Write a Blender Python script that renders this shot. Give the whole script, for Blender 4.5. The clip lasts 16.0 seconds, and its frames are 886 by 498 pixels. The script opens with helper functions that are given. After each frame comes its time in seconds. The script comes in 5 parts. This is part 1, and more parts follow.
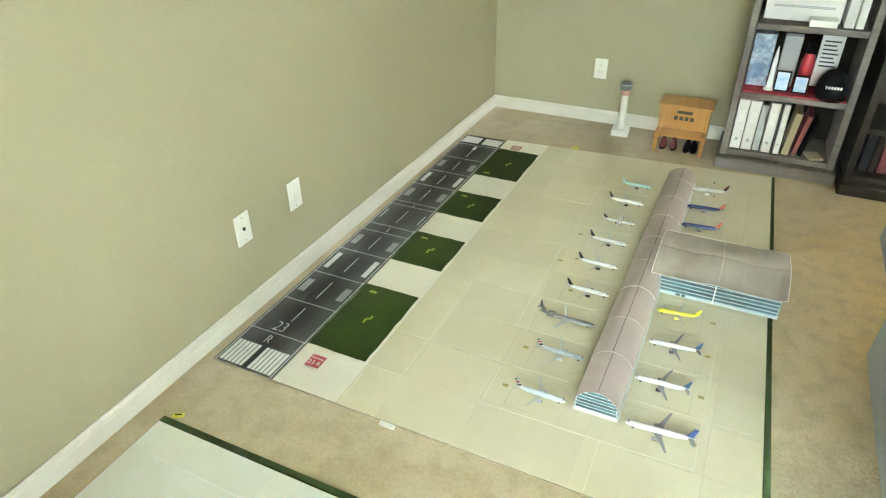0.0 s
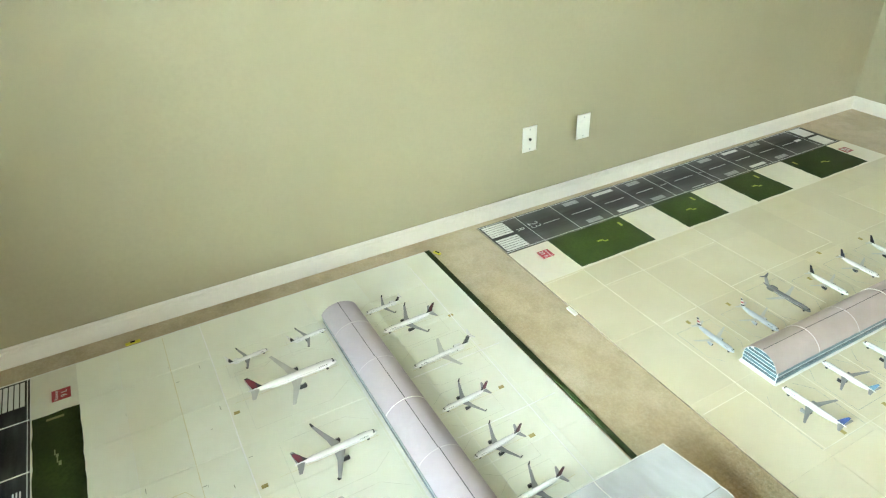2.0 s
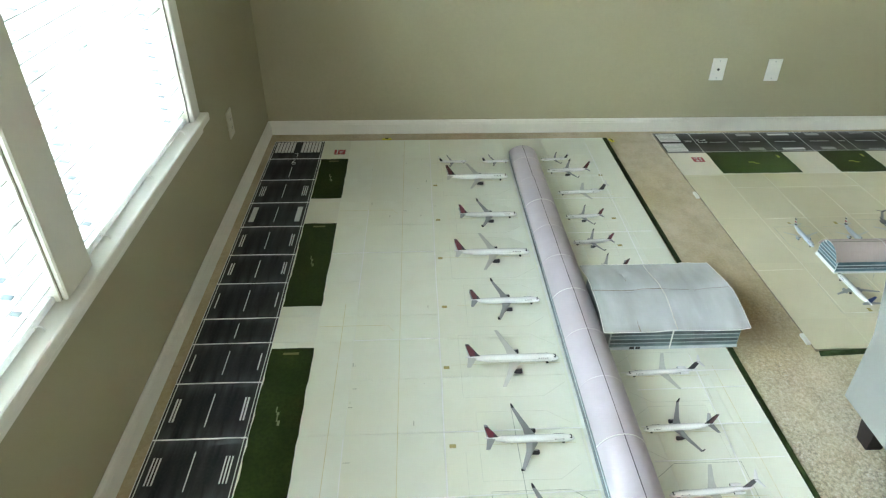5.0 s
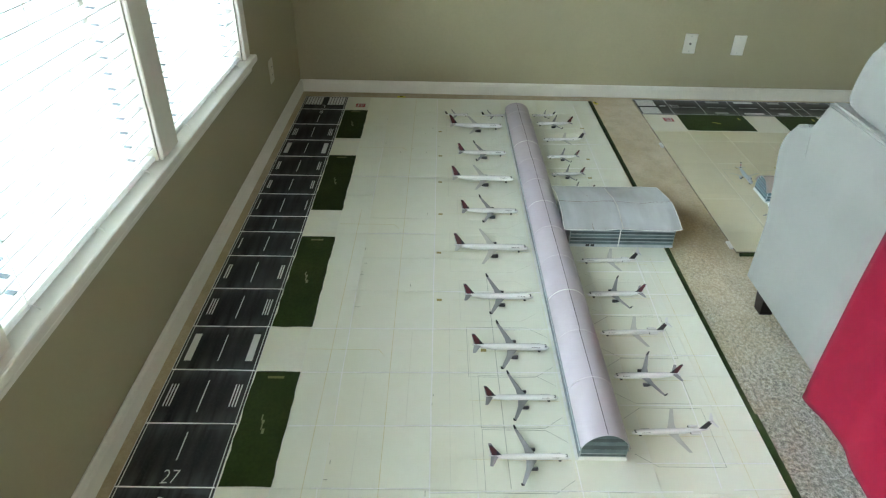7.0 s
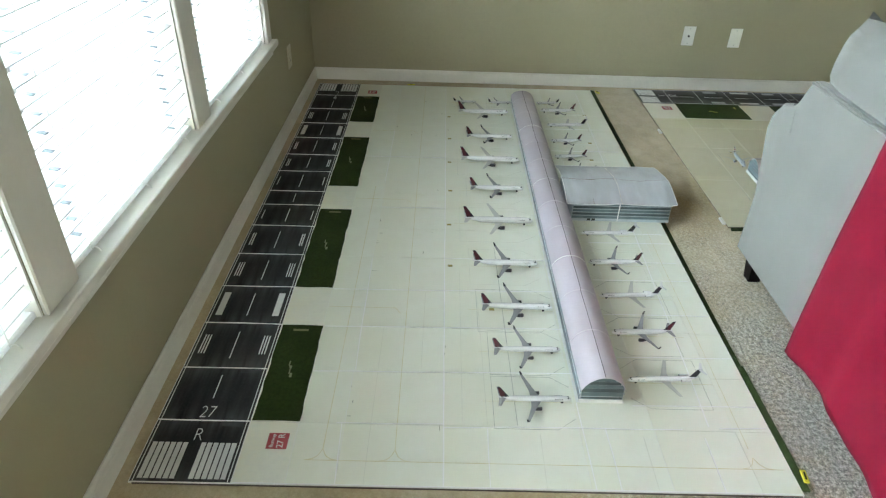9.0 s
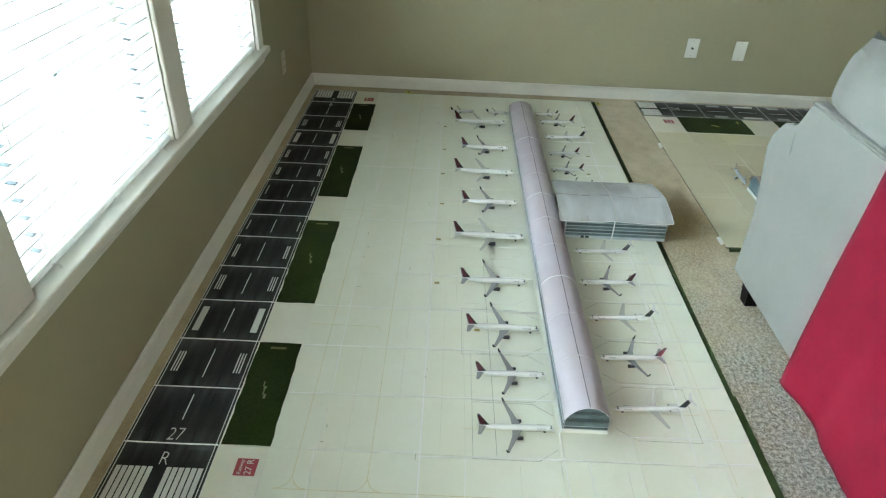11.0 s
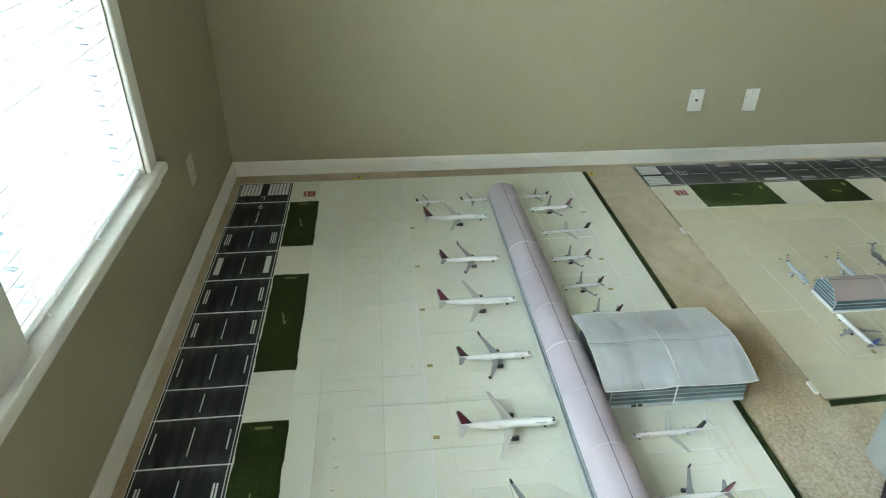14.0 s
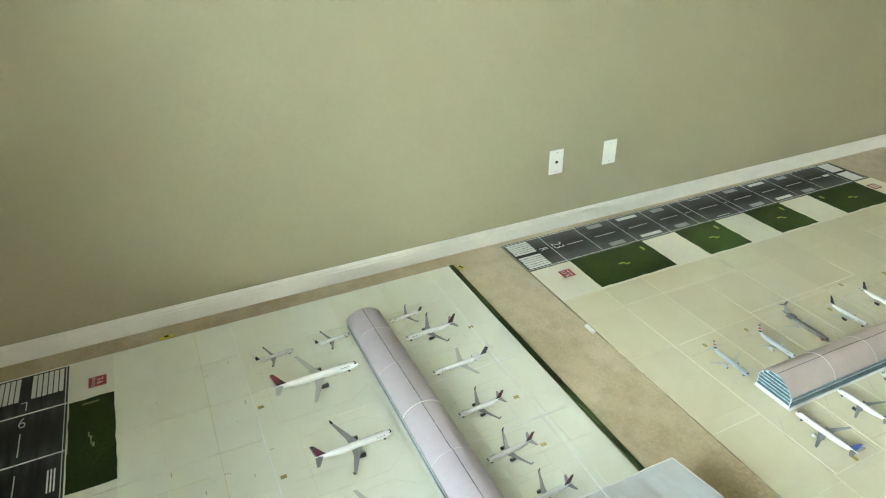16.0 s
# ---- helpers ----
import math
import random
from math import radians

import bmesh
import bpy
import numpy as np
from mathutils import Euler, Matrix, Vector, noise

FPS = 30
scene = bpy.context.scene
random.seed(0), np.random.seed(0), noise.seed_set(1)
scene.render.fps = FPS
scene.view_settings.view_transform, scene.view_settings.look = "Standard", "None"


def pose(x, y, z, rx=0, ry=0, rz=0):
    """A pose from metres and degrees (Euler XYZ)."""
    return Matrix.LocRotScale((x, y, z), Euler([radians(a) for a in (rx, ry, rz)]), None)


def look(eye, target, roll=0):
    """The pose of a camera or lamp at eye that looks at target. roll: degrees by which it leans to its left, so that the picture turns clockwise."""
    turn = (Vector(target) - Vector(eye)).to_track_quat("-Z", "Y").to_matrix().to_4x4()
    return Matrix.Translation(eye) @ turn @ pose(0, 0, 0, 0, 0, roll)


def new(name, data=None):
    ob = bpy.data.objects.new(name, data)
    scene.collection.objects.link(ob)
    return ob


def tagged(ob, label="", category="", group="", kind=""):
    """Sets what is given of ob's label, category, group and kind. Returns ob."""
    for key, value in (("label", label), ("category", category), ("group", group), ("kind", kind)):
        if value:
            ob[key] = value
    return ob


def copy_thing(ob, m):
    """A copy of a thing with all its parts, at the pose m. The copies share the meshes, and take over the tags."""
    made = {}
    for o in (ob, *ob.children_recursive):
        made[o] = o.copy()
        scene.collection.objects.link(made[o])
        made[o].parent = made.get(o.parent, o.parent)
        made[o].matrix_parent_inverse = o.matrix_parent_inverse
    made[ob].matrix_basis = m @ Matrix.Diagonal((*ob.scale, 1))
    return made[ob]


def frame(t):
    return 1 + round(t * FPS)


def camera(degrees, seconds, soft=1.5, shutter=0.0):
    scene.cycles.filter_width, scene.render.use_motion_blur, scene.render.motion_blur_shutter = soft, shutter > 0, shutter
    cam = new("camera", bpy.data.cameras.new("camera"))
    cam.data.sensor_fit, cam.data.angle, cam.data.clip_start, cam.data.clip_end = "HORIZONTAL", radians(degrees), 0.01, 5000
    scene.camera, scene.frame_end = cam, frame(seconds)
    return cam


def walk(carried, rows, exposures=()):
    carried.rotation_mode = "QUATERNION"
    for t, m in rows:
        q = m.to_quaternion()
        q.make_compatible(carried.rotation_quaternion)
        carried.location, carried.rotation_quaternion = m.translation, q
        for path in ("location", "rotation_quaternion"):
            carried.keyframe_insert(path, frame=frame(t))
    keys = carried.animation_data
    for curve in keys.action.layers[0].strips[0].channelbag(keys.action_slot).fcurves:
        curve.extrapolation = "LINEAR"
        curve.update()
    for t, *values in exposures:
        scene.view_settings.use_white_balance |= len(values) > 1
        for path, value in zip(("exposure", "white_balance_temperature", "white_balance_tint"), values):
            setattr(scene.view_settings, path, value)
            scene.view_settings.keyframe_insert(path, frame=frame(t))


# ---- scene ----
cam = camera(68.7, 16.0, soft=1.2)
PATH = [
    (0, (0.261, 0.106, 1.498), (-0.479, 1.622, 0.424), -0.9),
    (0.5, (0.427, 0.045, 1.494), (-0.571, 1.433, 0.456), -2.7),
    (1, (0.62, 0.042, 1.489), (-0.518, 1.285, 0.412), -1.6),
    (1.5, (0.787, 0.051, 1.478), (-0.574, 1.039, 0.396), -1.0),
    (2, (0.949, -0.01, 1.481), (-0.551, 0.763, 0.408), -2.4),
    (2.5, (1.115, -0.065, 1.473), (-0.461, 0.51, 0.384), -0.3),
    (3, (1.297, -0.056, 1.458), (-0.356, 0.275, 0.382), -0.6),
    (3.5, (1.477, -0.068, 1.451), (-0.198, 0.06, 0.366), -1.0),
    (4, (1.676, -0.072, 1.447), (-0.018, 0.037, 0.39), -0.4),
    (4.5, (1.868, -0.052, 1.444), (0.208, 0.053, 0.333), -1.0),
    (4.7, (1.942, -0.036, 1.447), (0.285, 0.06, 0.33), -0.3),
    (6.8, (2.676, 0.025, 1.44), (1.004, 0.041, 0.342), 0.9),
    (7, (2.72, 0.048, 1.441), (1.052, 0.07, 0.338), 1.3),
    (7.5, (2.822, 0.065, 1.429), (1.157, 0.071, 0.321), 1.9),
    (8, (2.881, 0.046, 1.434), (1.215, 0.014, 0.328), 0.4),
    (8.5, (2.915, 0.017, 1.432), (1.247, -0.015, 0.33), 0.3),
    (9, (2.93, 0.009, 1.435), (1.261, 0.029, 0.333), 1.8),
    (9.2, (2.933, 0.013, 1.439), (1.265, 0.043, 0.337), 2.1),
    (11.3, (2.807, 0.093, 1.439), (1.13, 0.077, 0.35), 2.9),
    (11.5, (2.776, 0.1, 1.436), (1.094, 0.047, 0.355), 3.4),
    (12, (2.625, 0.049, 1.432), (0.957, -0.056, 0.334), 1.3),
    (12.5, (2.451, -0.031, 1.445), (0.767, -0.055, 0.367), 1.6),
    (13, (2.288, -0.066, 1.44), (0.587, -0.02, 0.388), 1.4),
    (13.5, (2.064, -0.046, 1.456), (0.372, 0.079, 0.396), 1.3),
    (14, (1.865, -0.059, 1.443), (0.175, 0.116, 0.388), 0.5),
    (14.5, (1.684, -0.121, 1.457), (0.021, 0.254, 0.41), -0.2),
    (15, (1.464, -0.096, 1.463), (-0.167, 0.398, 0.417), -0.3),
    (15.5, (1.266, -0.044, 1.489), (-0.363, 0.525, 0.476), 0.1),
    (16, (1.042, -0.04, 1.477), (-0.535, 0.677, 0.478), -1.2),
]
EXPOSURES = [(0.0, 1.56, 6180, 3.8), (1.0, 1.54, 6000, 3.8), (2.0, 1.66, 5930, 3.4), (3.0, 1.63, 5830, 3.6), (3.5, 1.54, 5780, 4), (4.0, 1.11, 5830, 4), (4.5, 0.96, 5730, 4.8), (7.0, 0.46, 5700, 7), (9.0, 0.48, 5700, 9), (11.5, 0.46, 5700, 3.6), (13.0, 0.48, 5700, 4.8), (14.5, 0.8, 5680, 4), (15.0, 1.0, 5780, 3.5), (16.0, 1.28, 5930, 2.6)]
walk(cam, [(t, look(eye, target, roll)) for t, eye, target, roll in PATH], exposures=EXPOSURES)

# ---- world and light ----
world = bpy.data.worlds.new("world")
scene.world = world
world.use_nodes = True
_wn = world.node_tree.nodes
_sky = _wn.new("ShaderNodeTexSky")
_sky.sky_type, _sky.sun_disc, _sky.sun_elevation, _sky.sun_rotation = "NISHITA", False, radians(48), radians(20)
world.node_tree.links.new(_sky.outputs[0], _wn["Background"].inputs[0])
_wn["Background"].inputs[1].default_value = 0.12
_sun = bpy.data.lights.new("sun", "SUN")
_sun.energy, _sun.angle, _sun.color = 2.5, radians(0.6), (1.0, 0.95, 0.86)
_so = new("sun", _sun)
_so.matrix_world = look((0, 0, 10), (-1.2, -6.0, 0))
# EAST_GLOW sets an added fill light that has no visible source
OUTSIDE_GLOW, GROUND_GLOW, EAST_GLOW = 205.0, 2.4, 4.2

# room: west wall x, south (window) wall y, north wall y, east wall x, ceiling
XW, YS, YN, XE, ZC = -1.25, -0.815, 3.945, 5.6, 2.7
SLANT = 0.006  # the west wall comes in by this much for each metre northwards

# ---- materials ----
def ramp_mix(nt, fac, a, b):
    mix = nt.nodes.new("ShaderNodeMix")
    mix.data_type = "RGBA"
    nt.links.new(fac, mix.inputs["Factor"])
    for sock, v in ((mix.inputs["A"], a), (mix.inputs["B"], b)):
        if isinstance(v, tuple):
            sock.default_value = (*v, 1)
        else:
            nt.links.new(v, sock)
    return mix.outputs["Result"]


def noise_fac(nt, scale, lo, hi, detail=4.0, stretch=None, coord="Object"):
    tc = nt.nodes.new("ShaderNodeTexCoord")
    src = tc.outputs[coord]
    if stretch:
        mp = nt.nodes.new("ShaderNodeMapping")
        mp.inputs["Scale"].default_value = stretch
        nt.links.new(src, mp.inputs["Vector"])
        src = mp.outputs[0]
    nz = nt.nodes.new("ShaderNodeTexNoise")
    nz.inputs["Scale"].default_value, nz.inputs["Detail"].default_value = scale, detail
    nt.links.new(src, nz.inputs["Vector"])
    mr = nt.nodes.new("ShaderNodeMapRange")
    mr.inputs["From Min"].default_value, mr.inputs["From Max"].default_value = lo, hi
    nt.links.new(nz.outputs[0], mr.inputs["Value"])
    return mr.outputs[0]


def mat(name, color, rough=0.6, metal=0.0, second=None, big=3.0, third=None, fine=60.0, bump=0.0, bump_scale=200.0, vary=0.0, stretch=None, coat=0.0, sheen=0.0):
    """A surface with a large-scale tint (second), fine grain (third), relief and, for pieces, a tone of their own (vary)."""
    m = bpy.data.materials.new(name)
    m.use_nodes = True
    nt = m.node_tree
    b = nt.nodes["Principled BSDF"]
    b.inputs["Roughness"].default_value, b.inputs["Metallic"].default_value = rough, metal
    b.inputs["Coat Weight"].default_value = coat
    b.inputs["Sheen Weight"].default_value = sheen
    out = tuple(color)
    second = second or tuple(c * 0.9 for c in color)
    third = third or tuple(c * 0.94 for c in color)
    out = ramp_mix(nt, noise_fac(nt, big, 0.38, 0.66, 3.0, stretch), out, second)
    half = nt.nodes.new("ShaderNodeMath")
    half.operation = "MULTIPLY"
    half.inputs[1].default_value = 0.6
    nt.links.new(noise_fac(nt, fine, 0.4, 0.65, 3.0, stretch), half.inputs[0])
    out = ramp_mix(nt, half.outputs[0], out, third)
    if vary:
        oi = nt.nodes.new("ShaderNodeObjectInfo")
        mr = nt.nodes.new("ShaderNodeMapRange")
        mr.inputs["To Min"].default_value, mr.inputs["To Max"].default_value = 1 - vary, 1 + vary * 0.4
        nt.links.new(oi.outputs["Random"], mr.inputs["Value"])
        hsv = nt.nodes.new("ShaderNodeHueSaturation")
        nt.links.new(mr.outputs[0], hsv.inputs["Value"])
        nt.links.new(out, hsv.inputs["Color"])
        out = hsv.outputs[0]
    nt.links.new(out, b.inputs["Base Color"])
    if bump:
        nz = nt.nodes.new("ShaderNodeTexNoise")
        nz.inputs["Scale"].default_value, nz.inputs["Detail"].default_value = bump_scale, 3.0
        tc = nt.nodes.new("ShaderNodeTexCoord")
        nt.links.new(tc.outputs["Object"], nz.inputs["Vector"])
        bp = nt.nodes.new("ShaderNodeBump")
        bp.inputs["Strength"].default_value, bp.inputs["Distance"].default_value = bump, 0.004
        nt.links.new(nz.outputs[0], bp.inputs["Height"])
        nt.links.new(bp.outputs[0], b.inputs["Normal"])
    return m


WALL = mat("wall_paint", (0.322, 0.294, 0.19), 0.75, second=(0.304, 0.277, 0.175), big=1.2, bump=0.12, bump_scale=260)
TRIM = mat("white_trim_paint", (0.71, 0.69, 0.63), 0.4, second=(0.67, 0.65, 0.585), big=4)
CEIL = mat("ceiling_paint", (0.8, 0.79, 0.75), 0.9, bump=0.3, bump_scale=120)
PLATE = mat("plate_plastic", (0.82, 0.81, 0.76), 0.35)
SLOT = mat("dark_slot", (0.03, 0.03, 0.03), 0.5)
BLIND = mat("blind_slat_white", (0.85, 0.85, 0.84), 0.45)
def translucent(m, share):
    """Lets part of the light through the thin slats."""
    nt = m.node_tree
    tr, mx = nt.nodes.new("ShaderNodeBsdfTranslucent"), nt.nodes.new("ShaderNodeMixShader")
    tr.inputs[0].default_value = (0.92, 0.94, 0.92, 1)
    mx.inputs[0].default_value = share
    nt.links.new(nt.nodes["Principled BSDF"].outputs[0], mx.inputs[1])
    nt.links.new(tr.outputs[0], mx.inputs[2])
    nt.links.new(mx.outputs[0], nt.nodes["Material Output"].inputs[0])


translucent(BLIND, 0.32)
HOLE = mat("shaded_cord_slot", (0.10, 0.125, 0.135), 0.7)
# plate plastic tinted down: the window wall's shade is in this colour
PLATE_SHADE = mat("plate_plastic_in_shade", (0.50, 0.465, 0.36), 0.4)
CORD = mat("white_cord", (0.75, 0.75, 0.73), 0.7)
PAPER_EDGE = mat("foam_board_white", (0.86, 0.86, 0.82), 0.7)
APRON_S = mat("apron_sheet_pale", (0.835, 0.85, 0.755), 0.5, second=(0.81, 0.81, 0.685), big=2.2, third=(0.81, 0.815, 0.705), fine=14, vary=0.015, bump=0.06, bump_scale=30)
APRON_N = mat("apron_sheet_cream", (0.675, 0.63, 0.475), 0.5, second=(0.63, 0.57, 0.395), big=2.2, third=(0.65, 0.60, 0.44), fine=14, vary=0.06, bump=0.06, bump_scale=30)
JOINT = mat("white_sheet_edge", (0.95, 0.95, 0.93), 0.6)
JOINT_N = mat("cream_sheet_edge", (0.82, 0.79, 0.68), 0.6, second=(0.70, 0.65, 0.5), big=7)
CONCRETE = mat("plain_apron_paper", (0.80, 0.795, 0.70), 0.5, second=(0.77, 0.75, 0.61), big=4, vary=0.05)
CONCRETE_N = mat("plain_cream_paper", (0.80, 0.765, 0.665), 0.5, second=(0.77, 0.725, 0.60), big=4, vary=0.04)


def runway_material(name="runway_paper", blue=1.0, across=0.0):
    """Printed asphalt: black rubber tracks down the middle, paler towards both ends of each sheet and, with across, towards its long sides."""
    m = bpy.data.materials.new(name)
    m.use_nodes = True
    nt = m.node_tree
    bs = nt.nodes["Principled BSDF"]
    bs.inputs["Roughness"].default_value, bs.inputs["Specular IOR Level"].default_value = 0.6, 0.15
    tc, xyz = nt.nodes.new("ShaderNodeTexCoord"), nt.nodes.new("ShaderNodeSeparateXYZ")
    nt.links.new(tc.outputs["Generated"], xyz.inputs[0])

    def bell(sock, lo, hi, power):
        a, d, p = (nt.nodes.new("ShaderNodeMath") for _ in range(3))
        a.operation, d.operation, p.operation = "SUBTRACT", "ABSOLUTE", "POWER"
        a.inputs[1].default_value = 0.5
        nt.links.new(sock, a.inputs[0])
        nt.links.new(a.outputs[0], d.inputs[0])
        mr = nt.nodes.new("ShaderNodeMapRange")
        mr.inputs["From Min"].default_value, mr.inputs["From Max"].default_value = lo, hi
        nt.links.new(d.outputs[0], mr.inputs["Value"])
        nt.links.new(mr.outputs[0], p.inputs[0])
        p.inputs[1].default_value = power
        return p.outputs[0]

    def times(a, c):
        q = nt.nodes.new("ShaderNodeMath")
        q.operation = "MULTIPLY"
        nt.links.new(a, q.inputs[0])
        if isinstance(c, float):
            q.inputs[1].default_value = c
        else:
            nt.links.new(c, q.inputs[1])
        return q.outputs[0]
    streak = noise_fac(nt, 4.0, 0.36, 0.66, 4.0, (0.7, 7.0, 1), "Object")
    col = ramp_mix(nt, times(streak, 0.55), (0.012, 0.012, 0.012 + 0.003 * blue), (0.05, 0.05, 0.05 + 0.006 * blue))
    col = ramp_mix(nt, times(bell(xyz.outputs["X"], 0.16, 0.5, 1.6), streak), col, (0.095, 0.095, 0.095 + 0.009 * blue))
    if across:
        col = ramp_mix(nt, times(bell(xyz.outputs["Y"], 0.10, 0.5, 1.2), across), col, (0.10, 0.099, 0.096))
        col = ramp_mix(nt, times(bell(xyz.outputs["Y"], 0.16, 0.0, 0.8), 0.75 * across), col, (0.007, 0.007, 0.007))
    col = ramp_mix(nt, times(bell(xyz.outputs["Y"], 0.40, 0.5, 1.0), 0.55), col, (0.075, 0.077, 0.082))
    col = ramp_mix(nt, times(noise_fac(nt, 130.0, 0.5, 0.7, 2.0), 0.12), col, (0.08, 0.08, 0.085))
    nt.links.new(col, bs.inputs["Base Color"])
    return m


ASPHALT = runway_material()
ASPHALT_N = runway_material("north_runway_paper", -0.3, 0.85)
MARK = mat("runway_white_marking", (0.72, 0.72, 0.7), 0.5, second=(0.62, 0.62, 0.6), big=20)
MARK_DULL = mat("runway_grey_marking", (0.34, 0.34, 0.34), 0.5)
GRASS = mat("grass_paper", (0.021, 0.034, 0.006), 0.75, second=(0.029, 0.046, 0.009), big=8, third=(0.014, 0.024, 0.004), fine=90, bump=0.3, bump_scale=400)
TAPE = mat("green_edge_strip", (0.023, 0.040, 0.010), 0.7, second=(0.031, 0.045, 0.015), big=20, third=(0.012, 0.022, 0.005))
BOARD_RIM_SHADE = mat("board_rim_shade", (0.20, 0.17, 0.11), 0.8, second=(0.32, 0.28, 0.2), big=9)
EDGE_SHADE = mat("board_edge_shadow", (0.07, 0.052, 0.048), 0.8, second=(0.11, 0.085, 0.07), big=12)
RED = mat("red_sign_paper", (0.34, 0.032, 0.045), 0.5)
YELLOW = mat("yellow_mark", (0.62, 0.55, 0.03), 0.5)
YELLOW_OLD = mat("faded_yellow_line", (0.68, 0.62, 0.36), 0.6, second=(0.76, 0.73, 0.56), big=25)
STAND_FADED = mat("faded_stand_line", (0.66, 0.66, 0.57), 0.6, second=(0.76, 0.765, 0.66), big=25)
STAND_GREY = mat("thin_grey_line", (0.33, 0.34, 0.30), 0.6, second=(0.58, 0.58, 0.50), big=25)
GRASS_MARK = mat("olive_print_mark", (0.17, 0.16, 0.045), 0.6)
GRASS_YELLOW = mat("muted_yellow_print", (0.34, 0.33, 0.04), 0.6)
GRASS_LIGHT = mat("pale_olive_print", (0.22, 0.22, 0.11), 0.6)
TAG = mat("ochre_tag", (0.38, 0.32, 0.10), 0.6)
TAPE_CLEAR = mat("clear_tape", (0.075, 0.08, 0.088), 0.16, second=(0.05, 0.052, 0.058), big=30)
DIRT = mat("dark_scuff", (0.42, 0.42, 0.34), 0.7)
ROOF_S = mat("lilac_roof_paper", (0.50, 0.45, 0.50), 0.42, second=(0.47, 0.42, 0.46), big=9, vary=0.04)
ROOF_N = mat("taupe_roof_paper", (0.45, 0.375, 0.35), 0.42, second=(0.40, 0.33, 0.30), big=9, vary=0.04)
HALLROOF_S = mat("silver_roof_paper", (0.47, 0.49, 0.51), 0.38, second=(0.345, 0.345, 0.345), big=3.2, third=(0.40, 0.41, 0.42), fine=9, vary=0.05, stretch=(1.1, 3.6, 1), bump=0.25, bump_scale=22)
HALLROOF_N = mat("tan_roof_paper", (0.44, 0.40, 0.35), 0.42, second=(0.32, 0.27, 0.215), big=3.2, third=(0.39, 0.345, 0.29), fine=9, vary=0.05, stretch=(1.1, 3.6, 1), bump=0.25, bump_scale=22)
GLAZING = mat("blue_glazing_print", (0.045, 0.095, 0.12), 0.3, second=(0.085, 0.16, 0.19), big=30)
GLAZING_DARK = mat("teal_glazing_print", (0.028, 0.052, 0.062), 0.3, second=(0.06, 0.10, 0.115), big=30)
GLAZING_S = mat("dark_teal_glazing_print", (0.075, 0.11, 0.12), 0.3, second=(0.14, 0.19, 0.20), big=30)
GLAZING_S2 = mat("slate_glazing_print", (0.035, 0.055, 0.06), 0.3, second=(0.07, 0.10, 0.105), big=30)
BAND_S = mat("grey_facade_band", (0.36, 0.40, 0.41), 0.5, second=(0.28, 0.32, 0.33), big=20)
BAND = mat("pale_facade_band", (0.56, 0.60, 0.62), 0.5, second=(0.48, 0.52, 0.55), big=20)
ROOF_STAIN = mat("brown_fold_stain", (0.15, 0.115, 0.085), 0.6, second=(0.30, 0.26, 0.22), big=24)
PALE_EDGE = mat("aged_paper_edge", (0.70, 0.68, 0.62), 0.6, second=(0.45, 0.38, 0.28), big=14)
LILAC_EDGE = mat("lilac_paper_edge", (0.66, 0.62, 0.64), 0.5, second=(0.54, 0.49, 0.52), big=12)
SEAM = mat("dark_seam", (0.07, 0.06, 0.07), 0.6)
CLOTH = mat("chair_slipcover", (0.195, 0.197, 0.180), 0.9, second=(0.172, 0.174, 0.158), big=5, third=(0.18, 0.182, 0.166), fine=140, bump=0.25, bump_scale=500, sheen=0.3)
THROW = mat("crimson_throw", (0.098, 0.0016, 0.0105), 0.95, second=(0.080, 0.0013, 0.0085), big=6, fine=200, bump=0.2, bump_scale=600)
LEG = mat("dark_leg_wood", (0.007, 0.0045, 0.004), 0.55)
SHELF = mat("grey_brown_wood", (0.115, 0.100, 0.086), 0.55, second=(0.08, 0.069, 0.060), big=5, third=(0.145, 0.125, 0.108), fine=30, stretch=(1, 1, 9), bump=0.1)
# shelf wood taken down towards black: the shade there is put into the colour
SHELF_SHADE = mat("shelf_wood_in_shade", (0.020, 0.015, 0.011), 0.65, second=(0.013, 0.010, 0.008), big=5, stretch=(1, 1, 9))
PINE = mat("honey_pine", (0.36, 0.18, 0.045), 0.4, second=(0.31, 0.145, 0.033), big=6, third=(0.40, 0.205, 0.058), fine=26, stretch=(9, 1, 1))
BINDER = mat("white_binder", (0.78, 0.77, 0.74), 0.4)
CLOTH_RED = mat("crimson_runner", (0.30, 0.012, 0.03), 0.8)
BOOK_TAN = mat("tan_book_cloth", (0.38, 0.32, 0.2), 0.7)
BOOK_RED = mat("dark_red_book", (0.16, 0.03, 0.03), 0.6)
BLACK = mat("black_cloth", (0.0055, 0.0055, 0.007), 0.8)
GREY_PRINT = mat("grey_print", (0.4, 0.41, 0.42), 0.6)
BLUE_PRINT = mat("blue_photo_print", (0.16, 0.25, 0.42), 0.3, second=(0.62, 0.68, 0.76), big=14, third=(0.08, 0.11, 0.16), fine=40)
SKY_PRINT = mat("light_blue_print", (0.30, 0.48, 0.75), 0.3, second=(0.66, 0.72, 0.8), big=25)
PINK = mat("pink_band", (0.62, 0.36, 0.34), 0.6)
CAB = mat("grey_cab", (0.12, 0.14, 0.15), 0.3)
GLASS_DARK = mat("cockpit_glass", (0.03, 0.035, 0.045), 0.15)
P_WHITE = mat("model_white_enamel", (0.86, 0.86, 0.85), 0.25, coat=0.4)
P_GREY = mat("model_wing_grey", (0.275, 0.28, 0.285), 0.35)
P_PALE = mat("model_pale_wing", (0.56, 0.56, 0.52), 0.35)
